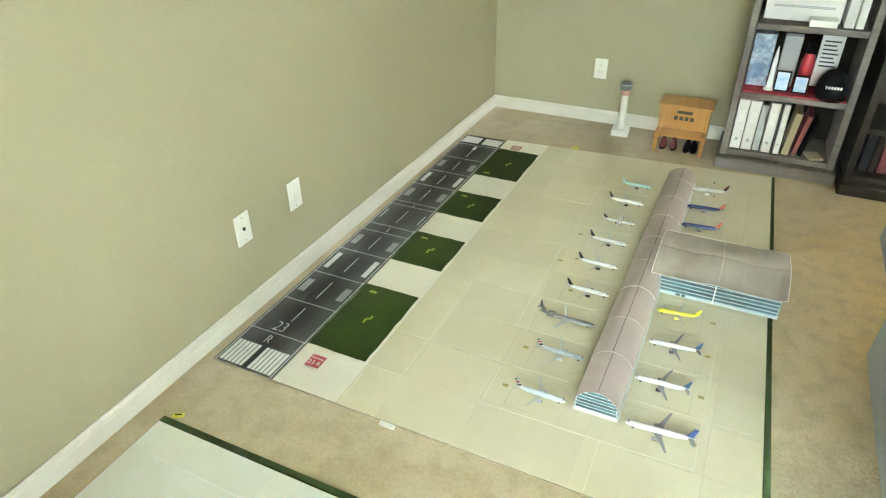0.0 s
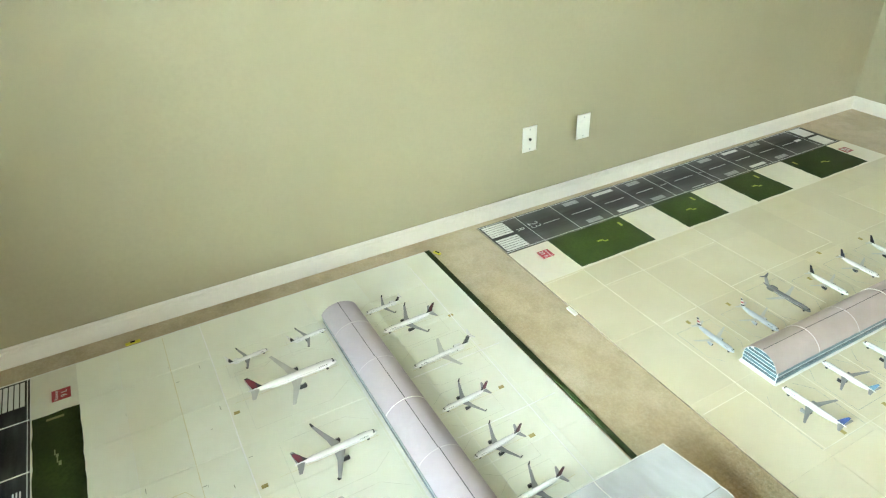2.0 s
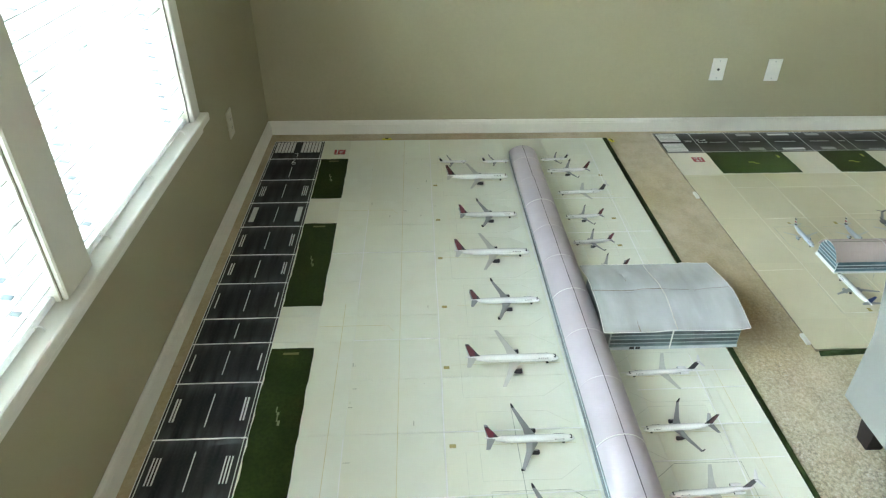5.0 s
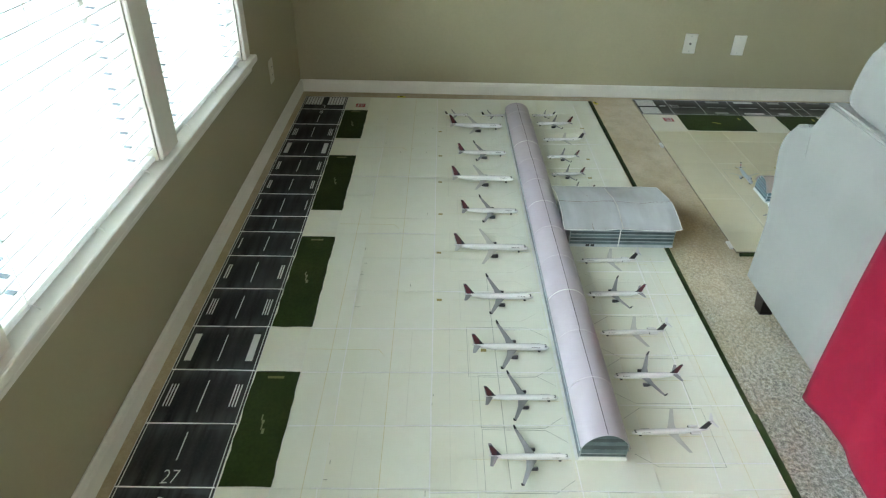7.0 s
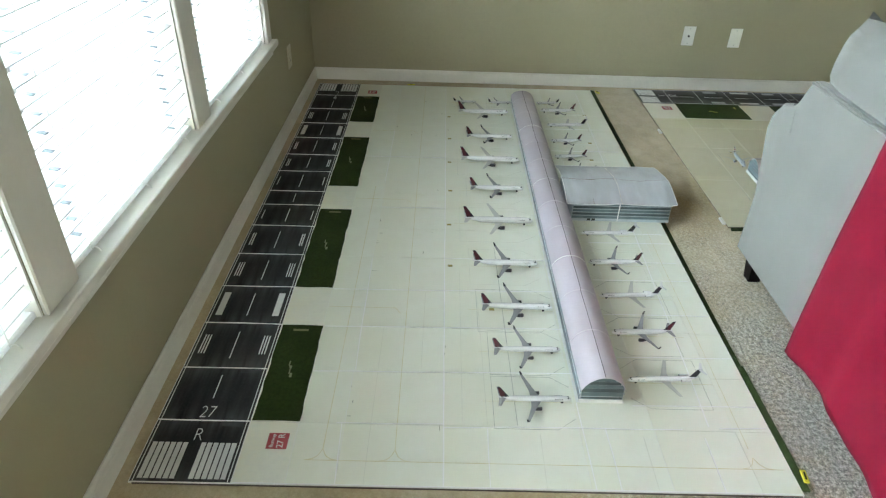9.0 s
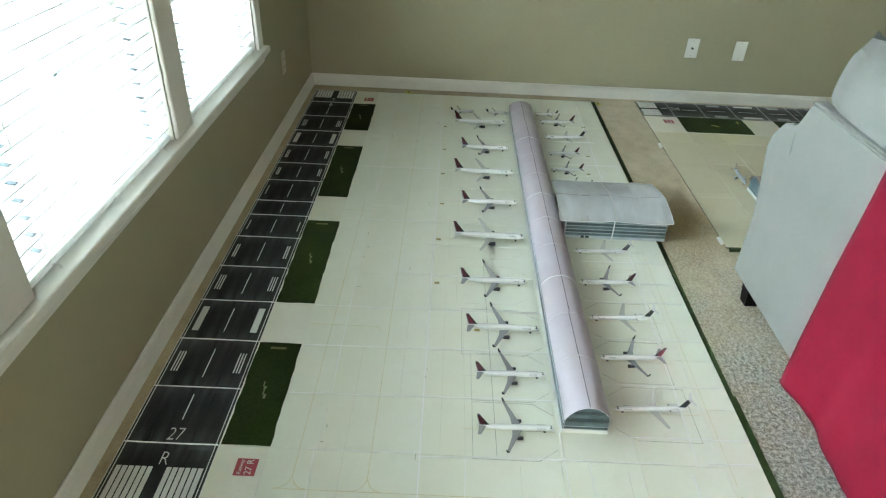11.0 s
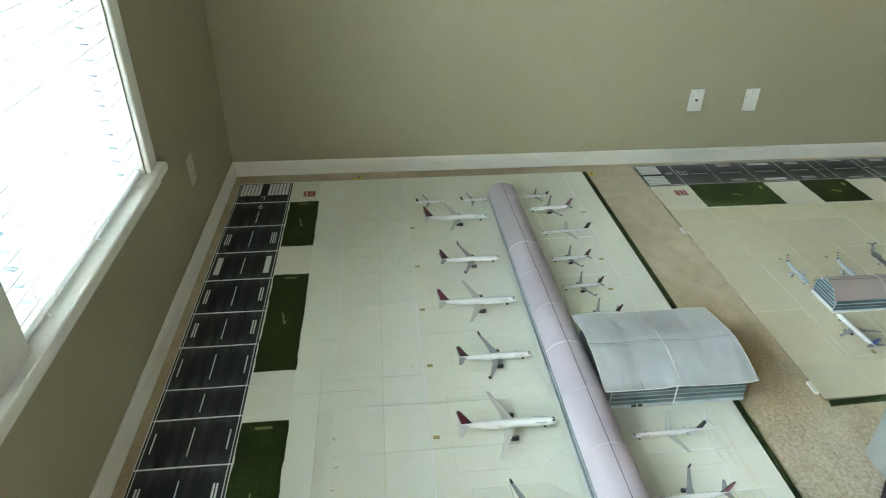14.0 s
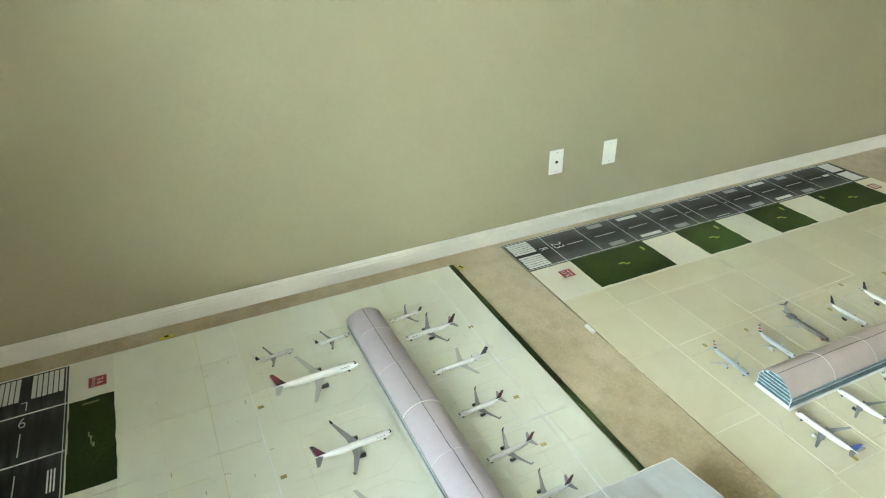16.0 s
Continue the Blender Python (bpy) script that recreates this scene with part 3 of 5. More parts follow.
def airliner(label, length, body, fin, engine, layout="wing", dia=0.092, span=0.86, accent=None, fin_patch=None, winglet=True, wing_mat=None, high=False):
    """A model airliner standing on its wheels; the nose at the origin, pointing to +x; layout: wing, rear or prop engines."""
    L, R = length, length * dia / 2
    zc = R * 1.05 + L * (0.035 if layout != "rear" else 0.026)
    t = thing("model_airliner", label, "model aircraft", group="model aircraft at the gates")
    st = ((0.0, 0.06, -0.25), (0.012, 0.36, -0.2), (0.035, 0.63, -0.12), (0.07, 0.86, -0.04), (0.115, 1.0, 0.0), (0.62, 1.0, 0.0), (0.74, 0.93, 0.06), (0.86, 0.66, 0.28), (0.95, 0.34, 0.5), (1.0, 0.10, 0.62))
    part("fuselage", loft(B(), [ring(-s * L, r * R, zc + k * R) for s, r, k in st]), body, t, smooth=True)
    part("cockpit_window", box(B(), -0.062 * L, -0.55 * R, zc + 0.36 * R, -0.036 * L, 0.55 * R, zc + 0.58 * R), GLASS_DARK, t, "dark cockpit glazing")
    for sy in (-1, 1):
        part("window_row", box(B(), -0.80 * L, sy * R * 0.965, zc + 0.2 * R, -0.12 * L, sy * R * 0.995, zc + 0.27 * R), P_LINE, t)
        bars = B()
        for k in range(5):
            box(bars, (-0.125 - 0.022 * k) * L - 0.013 * L, sy * R * 0.86, zc + 0.44 * R, (-0.125 - 0.022 * k) * L, sy * R * 0.905, zc + (0.62 if k % 2 else 0.66) * R)
        part("title_bars", bars, accent or P_NAVY, t)
    half, wm = span * L / 2, wing_mat or P_GREY
    wz = zc + (0.85 if high else -0.45) * R
    root, tip, sweep = (0.14, 0.036, 0.50) if layout == "wing" else (0.13, 0.045, 0.42)
    if high:
        root, tip, sweep = 0.085, 0.05, 0.03
    lead = 0.40 if layout == "wing" else 0.46
    for sy in (-1, 1):
        xr, yr, xt, yt, zt = -lead * L, sy * R * 0.5, -(lead * L + sweep * half), sy * half, wz + 0.09 * half * (0 if high else 1)
        xk, yk, zk = -lead * L - sweep * half * 0.36, sy * half * 0.36, wz + 0.03 * half
        th = R * 0.16
        rings = [
            [(xr, yr, wz), (xr - root * L * 0.4, yr, wz + th), (xr - root * L, yr, wz), (xr - root * L * 0.4, yr, wz - th)],
            [(xk, yk, zk), (xk - 0.075 * L * 0.4, yk, zk + th * 0.6), (xk - 0.08 * L, yk, zk), (xk - 0.075 * L * 0.4, yk, zk - th * 0.6)],
            [(xt, yt, zt), (xt - tip * L * 0.4, yt, zt + th * 0.25), (xt - tip * L, yt, zt), (xt - tip * L * 0.4, yt, zt - th * 0.25)],
        ]
        if high:
            rings.pop(1)
        wing = part("wing", loft(B(), rings), wm, t)
        if winglet:
            part("winglet", loft(B(), [[(xt, yt, zt), (xt - tip * L, yt, zt), (xt - tip * L, yt + sy * 0.0012, zt), (xt, yt + sy * 0.0012, zt)],
                                       [(xt - tip * L * 0.9, yt + sy * 0.012 * L, zt + 0.055 * L), (xt - tip * L * 1.4, yt + sy * 0.012 * L, zt + 0.055 * L), (xt - tip * L * 1.4, yt + sy * 0.012 * L + sy * 0.001, zt + 0.055 * L), (xt - tip * L * 0.9, yt + sy * 0.012 * L + sy * 0.001, zt + 0.055 * L)]]), accent or P_NAVY, wing)
        # tailplane
        tz = zc + (0.55 * R if layout != "rear" else R * 0.9 + 0.125 * L)
        tx, tw, tc = (-0.87 * L, 0.17 * L, 1.0) if layout != "rear" else (-0.96 * L, 0.115 * L, 0.62)
        part("tailplane", loft(B(), [[(tx, sy * 0.001, tz), (tx - 0.05 * L * tc, sy * 0.001, tz + 0.0018), (tx - 0.10 * L * tc, sy * 0.001, tz), (tx - 0.05 * L * tc, sy * 0.001, tz - 0.0012)],
                                     [(tx - 0.085 * L * tc, sy * tw, tz + 0.02 * L), (tx - 0.10 * L * tc, sy * tw, tz + 0.02 * L + 0.001), (tx - 0.125 * L * tc, sy * tw, tz + 0.02 * L), (tx - 0.10 * L * tc, sy * tw, tz + 0.02 * L - 0.0008)]]), body if layout == "rear" else wm, t)
        # engines
        er = R * (0.66 if layout == "wing" else 0.52)
        if layout == "wing":
            ex, ey, ez = -(lead - 0.06) * L - sweep * half * 0.34, sy * half * 0.34, wz - er * 0.9
            el = 0.115 * L
        elif layout == "rear":
            ex, ey, ez, el = -0.74 * L, sy * (R * 0.9 + er * 1.15), zc + R * 0.35, 0.13 * L
        else:
            ex, ey, ez, el = -(lead - 0.05) * L, sy * half * 0.30, wz - er * 0.3, 0.15 * L
        eng = part("engine", loft(B(), [ring(ex, er * 0.82, 0, 12), ring(ex - el * 0.1, er, 0, 12), ring(ex - el * 0.6, er * 0.95, 0, 12), ring(ex - el, er * 0.55, 0, 12)]), engine, t, smooth=True)
        eng.matrix_basis = pose(0, ey, ez)
        part("intake", tube(B(), (ex + 0.0004, 0, 0), (ex - 0.001, 0, 0), er * 0.66, n=10), SLOT, eng)
        if layout == "prop":
            for k in range(2):
                q = radians(45 + 90 * k)
                part("propeller_blade", tube(B(), (ex + 0.001, 0.014 * math.cos(q), 0.014 * math.sin(q)), (ex + 0.001, -0.014 * math.cos(q), -0.014 * math.sin(q)), 0.0008, n=5), SLOT, eng)
        elif layout == "rear":
            part("pylon", box(B(), ex - el * 0.75, min(0, sy * R * 0.7), ez - 0.0012, ex - el * 0.25, max(0, sy * R * 0.7), ez + 0.0012), body, t)
        else:
            part("pylon", box(B(), ex - el * 1.1, ey - 0.0008, ez + er * 0.4, ex - el * 0.15, ey + 0.0008, wz + 0.02 * half), wm, t)
    # fin
    zf, hf = zc + 0.5 * R, (0.185 * L if layout == "wing" else 0.14 * L)
    if layout == "wing" or layout == "prop":
        poly = [(-0.825 * L, zf), (-0.862 * L, zf + 0.035 * L), (-0.972 * L, zf + hf), (-1.008 * L, zf + hf), (-0.948 * L, zf)]
    else:
        poly = [(-0.845 * L, zf), (-0.875 * L, zf + 0.025 * L), (-0.95 * L, zf + hf), (-1.015 * L, zf + hf), (-0.955 * L, zf)]
    f = part("fin", prism(B(), poly, -0.0012, 0.0012, "y"), fin, t)
    lerp = lambda a, b, k: (a[0] + (b[0] - a[0]) * k, a[1] + (b[1] - a[1]) * k)  # noqa: E731
    if fin_patch == "half":
        part("fin_patch", prism(B(), [lerp(poly[1], poly[4], 0.42), lerp(poly[1], poly[2], 0.42), lerp(poly[1], poly[2], 0.9), lerp(poly[4], poly[3], 0.93), lerp(poly[4], poly[3], 0.16)], -0.0016, 0.0016, "y"), P_RED, f, "red panel on the fin")
    if fin_patch == "stripes":
        for k, mt in enumerate((P_NAVY, P_SCARLET, P_NAVY)):
            a = 0.02 + 0.36 * k
            part("fin_stripe", prism(B(), [lerp(poly[1], poly[2], a), lerp(poly[1], poly[2], a + 0.22), lerp(poly[4], poly[3], a + 0.22), lerp(poly[4], poly[3], a)], -0.0016, 0.0016, "y"), mt, f)
    if fin_patch == "top":
        part("fin_patch", prism(B(), [lerp(poly[1], poly[2], 0.5), poly[2], poly[3], lerp(poly[4], poly[3], 0.55)], -0.0016, 0.0016, "y"), P_ORANGE, f)
    # wheels
    gear = [(-0.12 * L, 0)] + [(-(lead + 0.12) * L, sy * 0.065 * L) for sy in (-1, 1)]
    for gx, gy in gear:
        leg = part("gear_leg", tube(B(), (gx, gy, 0.003), (gx, gy, zc - 0.4 * R), 0.0008, n=6), P_SILVER, t)
        part("wheel", tube(B(), (gx, gy - 0.0028, 0.0042), (gx, gy + 0.0028, 0.0042), 0.0042, n=10), P_TYRE, leg)
    return t


TOP = 0.0075
SCHEMES = {
    "mid": dict(label="white model jet with navy-red fin and grey wings", length=0.25, body=P_WHITE, fin=P_NAVY, engine=P_ENGINE, dia=0.088, span=0.86, fin_patch="half"),
    "slim": dict(label="slim white model jet with navy-red fin and tall winglets", length=0.22, body=P_WHITE, fin=P_NAVY, engine=P_ENGINE, dia=0.08, span=0.84, fin_patch="half"),
    "long": dict(label="long white wide-body model jet with a navy and red fin", length=0.295, body=P_WHITE, fin=P_NAVY, engine=P_ENGINE, dia=0.088, span=0.86, fin_patch="half", winglet=False, wing_mat=P_PALE),
    "single": dict(label="white twin-jet model with a navy and red fin", length=0.205, body=P_WHITE, fin=P_NAVY, engine=P_ENGINE, dia=0.093, span=0.86, fin_patch="half"),
    "small": dict(label="small white model jet with a navy and red fin", length=0.165, body=P_WHITE, fin=P_NAVY, engine=P_ENGINE, dia=0.1, span=0.9, fin_patch="half"),
    "rear": dict(label="white model jet with rear engines and a T-tail", length=0.222, body=P_WHITE, fin=P_NAVY, engine=P_WHITE, dia=0.075, span=0.70, layout="rear", winglet=False, wing_mat=P_PALE),
    "commuter": dict(label="tiny white model commuter jet with a dark T-tail", length=0.138, body=P_WHITE, fin=P_NAVY, engine=P_WHITE, dia=0.098, span=0.82, layout="rear"),
    "striped": dict(label="silver-grey model jet with a red, white and blue fin", length=0.165, winglet=False, body=P_SILVER, fin=P_WHITE, engine=P_SILVER, dia=0.104, span=0.86, fin_patch="stripes", wing_mat=P_PALE),
    "metal": dict(label="bare-metal model jet with rear engines and a dark T-tail", length=0.20, body=P_STEEL, fin=P_GREY, wing_mat=P_PALE, engine=P_STEEL, dia=0.085, span=0.72, layout="rear", winglet=False, accent=P_RED),
    "blue_tail": dict(label="white model jet with a navy fin and blue nose titles", length=0.165, winglet=False, body=P_WHITE, fin=P_DARKFIN, engine=P_ENGINE, dia=0.104, span=0.86, wing_mat=P_PALE),
    "turboprop": dict(label="white high-wing turboprop model with two propellers", length=0.145, body=P_WHITE, fin=P_NAVY, engine=P_WHITE, dia=0.085, span=0.88, layout="prop", winglet=False, high=True, wing_mat=P_WHITE),
    "teal": dict(label="pale teal model jet", length=0.145, winglet=False, body=P_TEAL, fin=P_TEAL, engine=P_ENGINE, dia=0.104, span=0.84, wing_mat=P_PALE),
    "white_red": dict(label="white model jet with a dark red-tipped fin", length=0.178, body=P_WHITE, fin=P_NAVY, engine=P_WHITE, dia=0.104, span=0.84, fin_patch="half", wing_mat=P_PALE),
    "deep_blue": dict(label="deep blue model jet with an orange-red tail", length=0.165, winglet=False, body=P_DEEP, fin=P_ORANGE, engine=P_GREY, dia=0.108, span=0.84, fin_patch="top", accent=P_ORANGE, wing_mat=P_PALE),
    "yellow": dict(label="bright yellow model jet", length=0.15, winglet=False, body=P_YELLOW, fin=P_YELLOW, engine=P_YELLOW, dia=0.1, span=0.86, accent=P_NAVY, wing_mat=P_PALE),
    "white_blue": dict(label="white model jet with a mid-blue fin", length=0.172, winglet=False, body=P_WHITE, fin=P_BLUE, engine=P_ENGINE, dia=0.102, span=0.86, accent=P_BLUE, wing_mat=P_GREY),
    "blue_rear": dict(label="white model jet with a deep blue tail", length=0.20, winglet=False, body=P_WHITE, fin=P_DEEP, engine=P_GREY, dia=0.095, span=0.80, accent=P_BLUE, wing_mat=P_GREY),
}
# scheme, nose x, nose y, heading in degrees
SOUTH_PLANES = [
    ("slim", 1.578, 0.417, 91), ("slim", 1.364, 0.416, 91), ("mid", 1.149, 0.418, 90), ("mid", 0.882, 0.399, 90), ("long", 0.569, 0.414, 90),
    ("mid", 0.272, 0.404, 91), ("long", -0.026, 0.412, 90), ("mid", -0.318, 0.402, 91), ("long", -0.662, 0.407, 91), ("commuter", -0.850, 0.226, 94), ("commuter", -0.851, 0.437, 95),
    ("rear", 1.490, 0.604, -87), ("single", 1.271, 0.602, -88), ("rear", 1.067, 0.601, -87), ("single", 0.858, 0.598, -88), ("rear", 0.640, 0.610, -88),
    ("small", 0.080, 0.610, -88), ("small", -0.096, 0.598, -86), ("small", -0.294, 0.605, -87), ("rear", -0.508, 0.612, -87), ("single", -0.722, 0.602, -88), ("commuter", -0.858, 0.593, -88),
]
NORTH_PLANES = [
    ("teal", -0.061, 3.125, 0), ("blue_tail", -0.062, 2.931, 0), ("turboprop", -0.060, 2.734, 0), ("blue_tail", -0.054, 2.543, 0), ("blue_tail", -0.051, 2.351, 0), ("blue_tail", -0.040, 2.152, 0),
    ("metal", -0.045, 1.951, 0), ("striped", -0.032, 1.767, 0), ("striped", -0.034, 1.554, 0),
    ("white_red", 0.108, 3.195, 186), ("deep_blue", 0.122, 3.003, 185), ("deep_blue", 0.125, 2.818, 185), ("yellow", 0.139, 2.143, 186), ("white_blue", 0.144, 1.952, 184), ("white_blue", 0.136, 1.755, 182), ("blue_rear", 0.150, 1.549, 183),
]
built = {}
for kind, x, y, h in SOUTH_PLANES + NORTH_PLANES:
    m = pose(x, y, TOP + 0.0003, 0, 0, h)
    if kind in built:
        copy_thing(built[kind], m)
    else:
        s = dict(SCHEMES[kind])
        built[kind] = airliner(s.pop("label"), s.pop("length"), s.pop("body"), s.pop("fin"), s.pop("engine"), **s)
        built[kind].matrix_basis = m

# ---- terminal models ----
def sag(x, length, near, far):
    """Height of the paper building along its length: it slumps towards the far end, with small kinks at the sheet joints."""
    s = -x / length
    return near + (far - near) * s ** 1.25 + 0.018 * math.sin(s * 23.0) * math.sin(s * 7.0)


def terminal(label, length, m, roof, pitch, glaze=(GLAZING, GLAZING_DARK), band=BAND, far_end=True, near=1.0, far=1.0, open_bands=False):
    """Near end at the origin, running to -x; a glazed wall on each side under a barrel roof in paper sheets."""
    t = thing("terminal_model", label, "model building", m, group="paper terminal models")
    hw, ze, rise = 0.065, 0.05, 0.048

    def long_box(x0, y0, z0, x1, y1, z1, n=12):
        """A box cut into lengths, so that it can follow the slumping roof."""
        return loft(B(), [[(x0 + (x1 - x0) * k / n, y, z) for y, z in ((y0, z0), (y1, z0), (y1, z1), (y0, z1))] for k in range(n + 1)])
    arc = [(hw * 1.02 * math.sin(a), ze + rise * (math.cos(a) - math.cos(1.18)) / (1 - math.cos(1.18))) for a in [(-1.0 + 2 * k / 14) * 1.18 for k in range(15)]]
    k = hw * 1.02 / arc[-1][0]
    arc = [(y * k, z) for y, z in arc]
    part("wall", long_box(-length, -hw + 0.002, 0, -0.002, hw - 0.002, ze), band, t, "pale printed facade")
    end = [(-hw + 0.002, 0)] + [(y * 0.96, z - 0.002) for y, z in arc] + [(hw - 0.002, 0)]
    part("end_wall", prism(B(), end, -0.006, -0.0015, "x"), band, t, "pale printed gable with glazing")
    if far_end:
        part("end_wall", prism(B(), end, -length, -length + 0.004, "x"), band, t)
    for z0, z1, mt in ((0.007, 0.018, glaze[0]), (0.021, 0.032, glaze[1]), (0.035, 0.048, glaze[0])):
        for sy in (-1, 1):
            part("glazing_strip", long_box(-length + 0.004, sy * (hw - 0.002), z0, -0.004, sy * (hw - 0.0005), z1), mt, t)
    if open_bands:
        bands = [(0.0145 + 0.0125 * k, 0.0235 + 0.0125 * k, glaze[1 - k % 2], hw - (0.004, 0.004, 0.004, 0.006, 0.016, 0.032)[k]) for k in range(6)]
    else:
        bands = [(0.014, 0.020, glaze[1], hw - 0.004), (0.024, 0.037, glaze[0], hw - 0.004), (0.0385, 0.051, glaze[1], hw - 0.004), (0.0525, 0.064, glaze[0], hw - 0.006), (0.0655, 0.076, glaze[1], hw - 0.016), (0.0775, 0.087, glaze[0], hw - 0.032)]
    for z0, z1, mt, w in bands:
        part("glazing_strip", box(B(), -0.0015, -w, z0, -0.0003, w, z1), mt, t)
    part("base_strip", box(B(), -length + 0.004, -hw - 0.0075, 0.0006, 0.001, -hw + 0.0005, 0.0016), PAPER_EDGE, t, "white paper base strip")
    part("base_strip", box(B(), -length + 0.004, hw - 0.0005, 0.0006, 0.001, hw + 0.0055, 0.0016), PAPER_EDGE, t)
    for sy in (-1, 1):
        part("eave_trim", long_box(-length + 0.004, min(sy * (hw - 0.0004), sy * (hw + 0.0012)), 0.0325, 0.0, max(sy * (hw - 0.0004), sy * (hw + 0.0012)), 0.0348), BAND, t, "pale blue-white printed strip")
    part("base_strip", box(B(), 0.0, -hw, 0.0, 0.0015, hw, 0.012), PAPER_EDGE, t)
    x, n = 0.004, 0
    first = pitch
    rnd = random.Random(int(length * 1000))
    while x > -length + 0.01:
        x1 = max(x - first, -length)
        lift = 0.0012 * (n % 2) + rnd.uniform(0, 0.0008)
        rings = [[(xx, y, z + lift) for y, z in arc] + [(xx, y * 0.985, z + lift - 0.0012) for y, z in arc[::-1]] for xx in (x + 0.004, (x + x1) / 2, x1)]
        part("roof_sheet", loft(B(), rings), roof, t, smooth=True)
        if n:
            seam = [[(x + dx, y * 1.004, z + 0.0022) for y, z in arc] + [(x + dx, y, z + 0.0005) for y, z in arc[::-1]] for dx in (0.003, 0.0055)]
            part("paper_edge", loft(B(), seam), LILAC_EDGE if n % 3 else PAPER_EDGE, t, "thin pale edge of a roof sheet")
        j = rnd.uniform(-0.0015, 0.0015)
        part("ridge_crease", box(B(), x1 + 0.002, -0.002 + j, ze + rise + lift - 0.0005, x, 0.0 + j, ze + rise + lift + 0.0007), SEAM, t, "dark fold along the roof")
        x, n = x1, n + 1
    for ob in t.children:
        for v in ob.data.vertices:
            v.co.z *= sag(min(0.0, max(-length, v.co.x)), length, near, far) if v.co.z > 0.004 else 1.0
    return t


terminal("long paper terminal with a lilac barrel roof and glazed walls", 2.475, pose(1.574, 0.506, TOP), ROOF_S, 0.213, (GLAZING_S, GLAZING_S2), BAND_S, near=1.10, far=0.70)
terminal("paper terminal with a taupe barrel roof and glazed walls", 1.735, pose(0.060, 1.552, TOP, 0, 0, -90), ROOF_N, 0.20, near=1.0, far=0.74, open_bands=True)


def hall(label, depth, width, m, roof, glaze=(GLAZING, GLAZING_DARK), band=BAND):
    """Near face at x = 0, running to -x; from y = 0 at the terminal to y = width; arched roof of four creased sheets."""
    t = thing("hall_model", label, "model building", m, group="paper entrance halls")
    h = 0.09
    part("wall", box(B(), -depth, 0, 0, -0.002, width - 0.002, h), band, t, "pale printed facade")
    gable = [(-depth, h - 0.001), (0 - 0.002, h - 0.001)] + [(-depth * k / 8, h + 0.031 * math.sin(math.pi * k / 8)) for k in range(1, 8)]
    part("gable", prism(B(), gable, width - 0.008, width - 0.002, "y"), band, t)
    for n, (z0, z1) in enumerate(((0.014, 0.024), (0.029, 0.040), (0.045, 0.056), (0.061, 0.072), (0.077, 0.0885))):
        mt = glaze[n % 2]
        part("glazing_strip", box(B(), -0.002, 0.004, z0, -0.0006, width - 0.004, z1), mt, t)
        part("glazing_strip", box(B(), -depth + 0.004, width - 0.002, z0, -0.004, width - 0.0006, z1), mt, t)
    part("base_strip", box(B(), -0.002, 0.0, 0.0, 0.0, width, 0.010), BAND, t, "pale blue-white base strip")
    part("base_strip", box(B(), -depth, width - 0.002, 0.0, -0.002, width, 0.010), BAND, t)
    part("joint_strip", box(B(), -0.0018, width * 0.47, 0.0, 0.0008, width * 0.48, h), PAPER_EDGE, t, "white vertical paper joint")
    for y0, y1 in ((0.07, 0.085), (0.09, 0.105)):
        part("door_mark", box(B(), -0.0004, y0, 0.002, 0.0006, y1, 0.012), SLOT, t, "small dark printed door")
    over, nx, ny = 0.022, 14, 14

    def roof_z(s, v):
        x, y = over - s * (depth + 2 * over), -0.03 + v * (width + 0.042)
        z = h + 0.003 + 0.029 * math.sin(math.pi * min(max(s * 1.08 - 0.04, -0.02), 1.02))
        z += 0.0085 * noise.noise((x * 7, y * 8, width * 5)) + 0.003 * noise.noise((x * 15, y * 24, 3.1))
        z -= 0.003 * math.exp(-((s - 0.5) / 0.025) ** 2) + 0.006 * math.exp(-((v - 0.25 - 0.05 * s) / 0.02) ** 2) + 0.0045 * math.exp(-((v - 0.79 + 0.06 * s) / 0.022) ** 2)
        z += 0.006 * max(0, v - 0.9) / 0.1 * (1 - s) - 0.003 * math.sin(v * 9) * max(0, 0.12 - s) / 0.12
        return (x, y, max(z, h + 0.0012))
    for i in range(2):
        for j in range(2):
            rows = [[Vector(roof_z((i + a / nx) / 2, (j + q / ny) / 2)) + Vector((0, 0, 0.001 * (i + j))) for q in range(ny + 1)] for a in range(nx + 1)]
            bm = B()
            up, dn = ([[bm.verts.new(p + Vector((0, 0, d))) for p in r] for r in rows] for d in (0.0, -0.001))
            for a in range(nx):
                for q in range(ny):
                    bm.faces.new((up[a][q], up[a][q + 1], up[a + 1][q + 1], up[a + 1][q]))
                    bm.faces.new((dn[a][q], dn[a + 1][q], dn[a + 1][q + 1], dn[a][q + 1]))
            rim = lambda g: [g[0][q] for q in range(ny)] + [g[a][ny] for a in range(nx)] + [g[nx][q] for q in range(ny, 0, -1)] + [g[a][0] for a in range(nx, 0, -1)]  # noqa: E731
            u, d = rim(up), rim(dn)
            for k in range(len(u)):
                bm.faces.new((u[k], d[k], d[(k + 1) % len(u)], u[(k + 1) % len(u)]))
            part("roof_sheet", bm, roof, t, smooth=True)

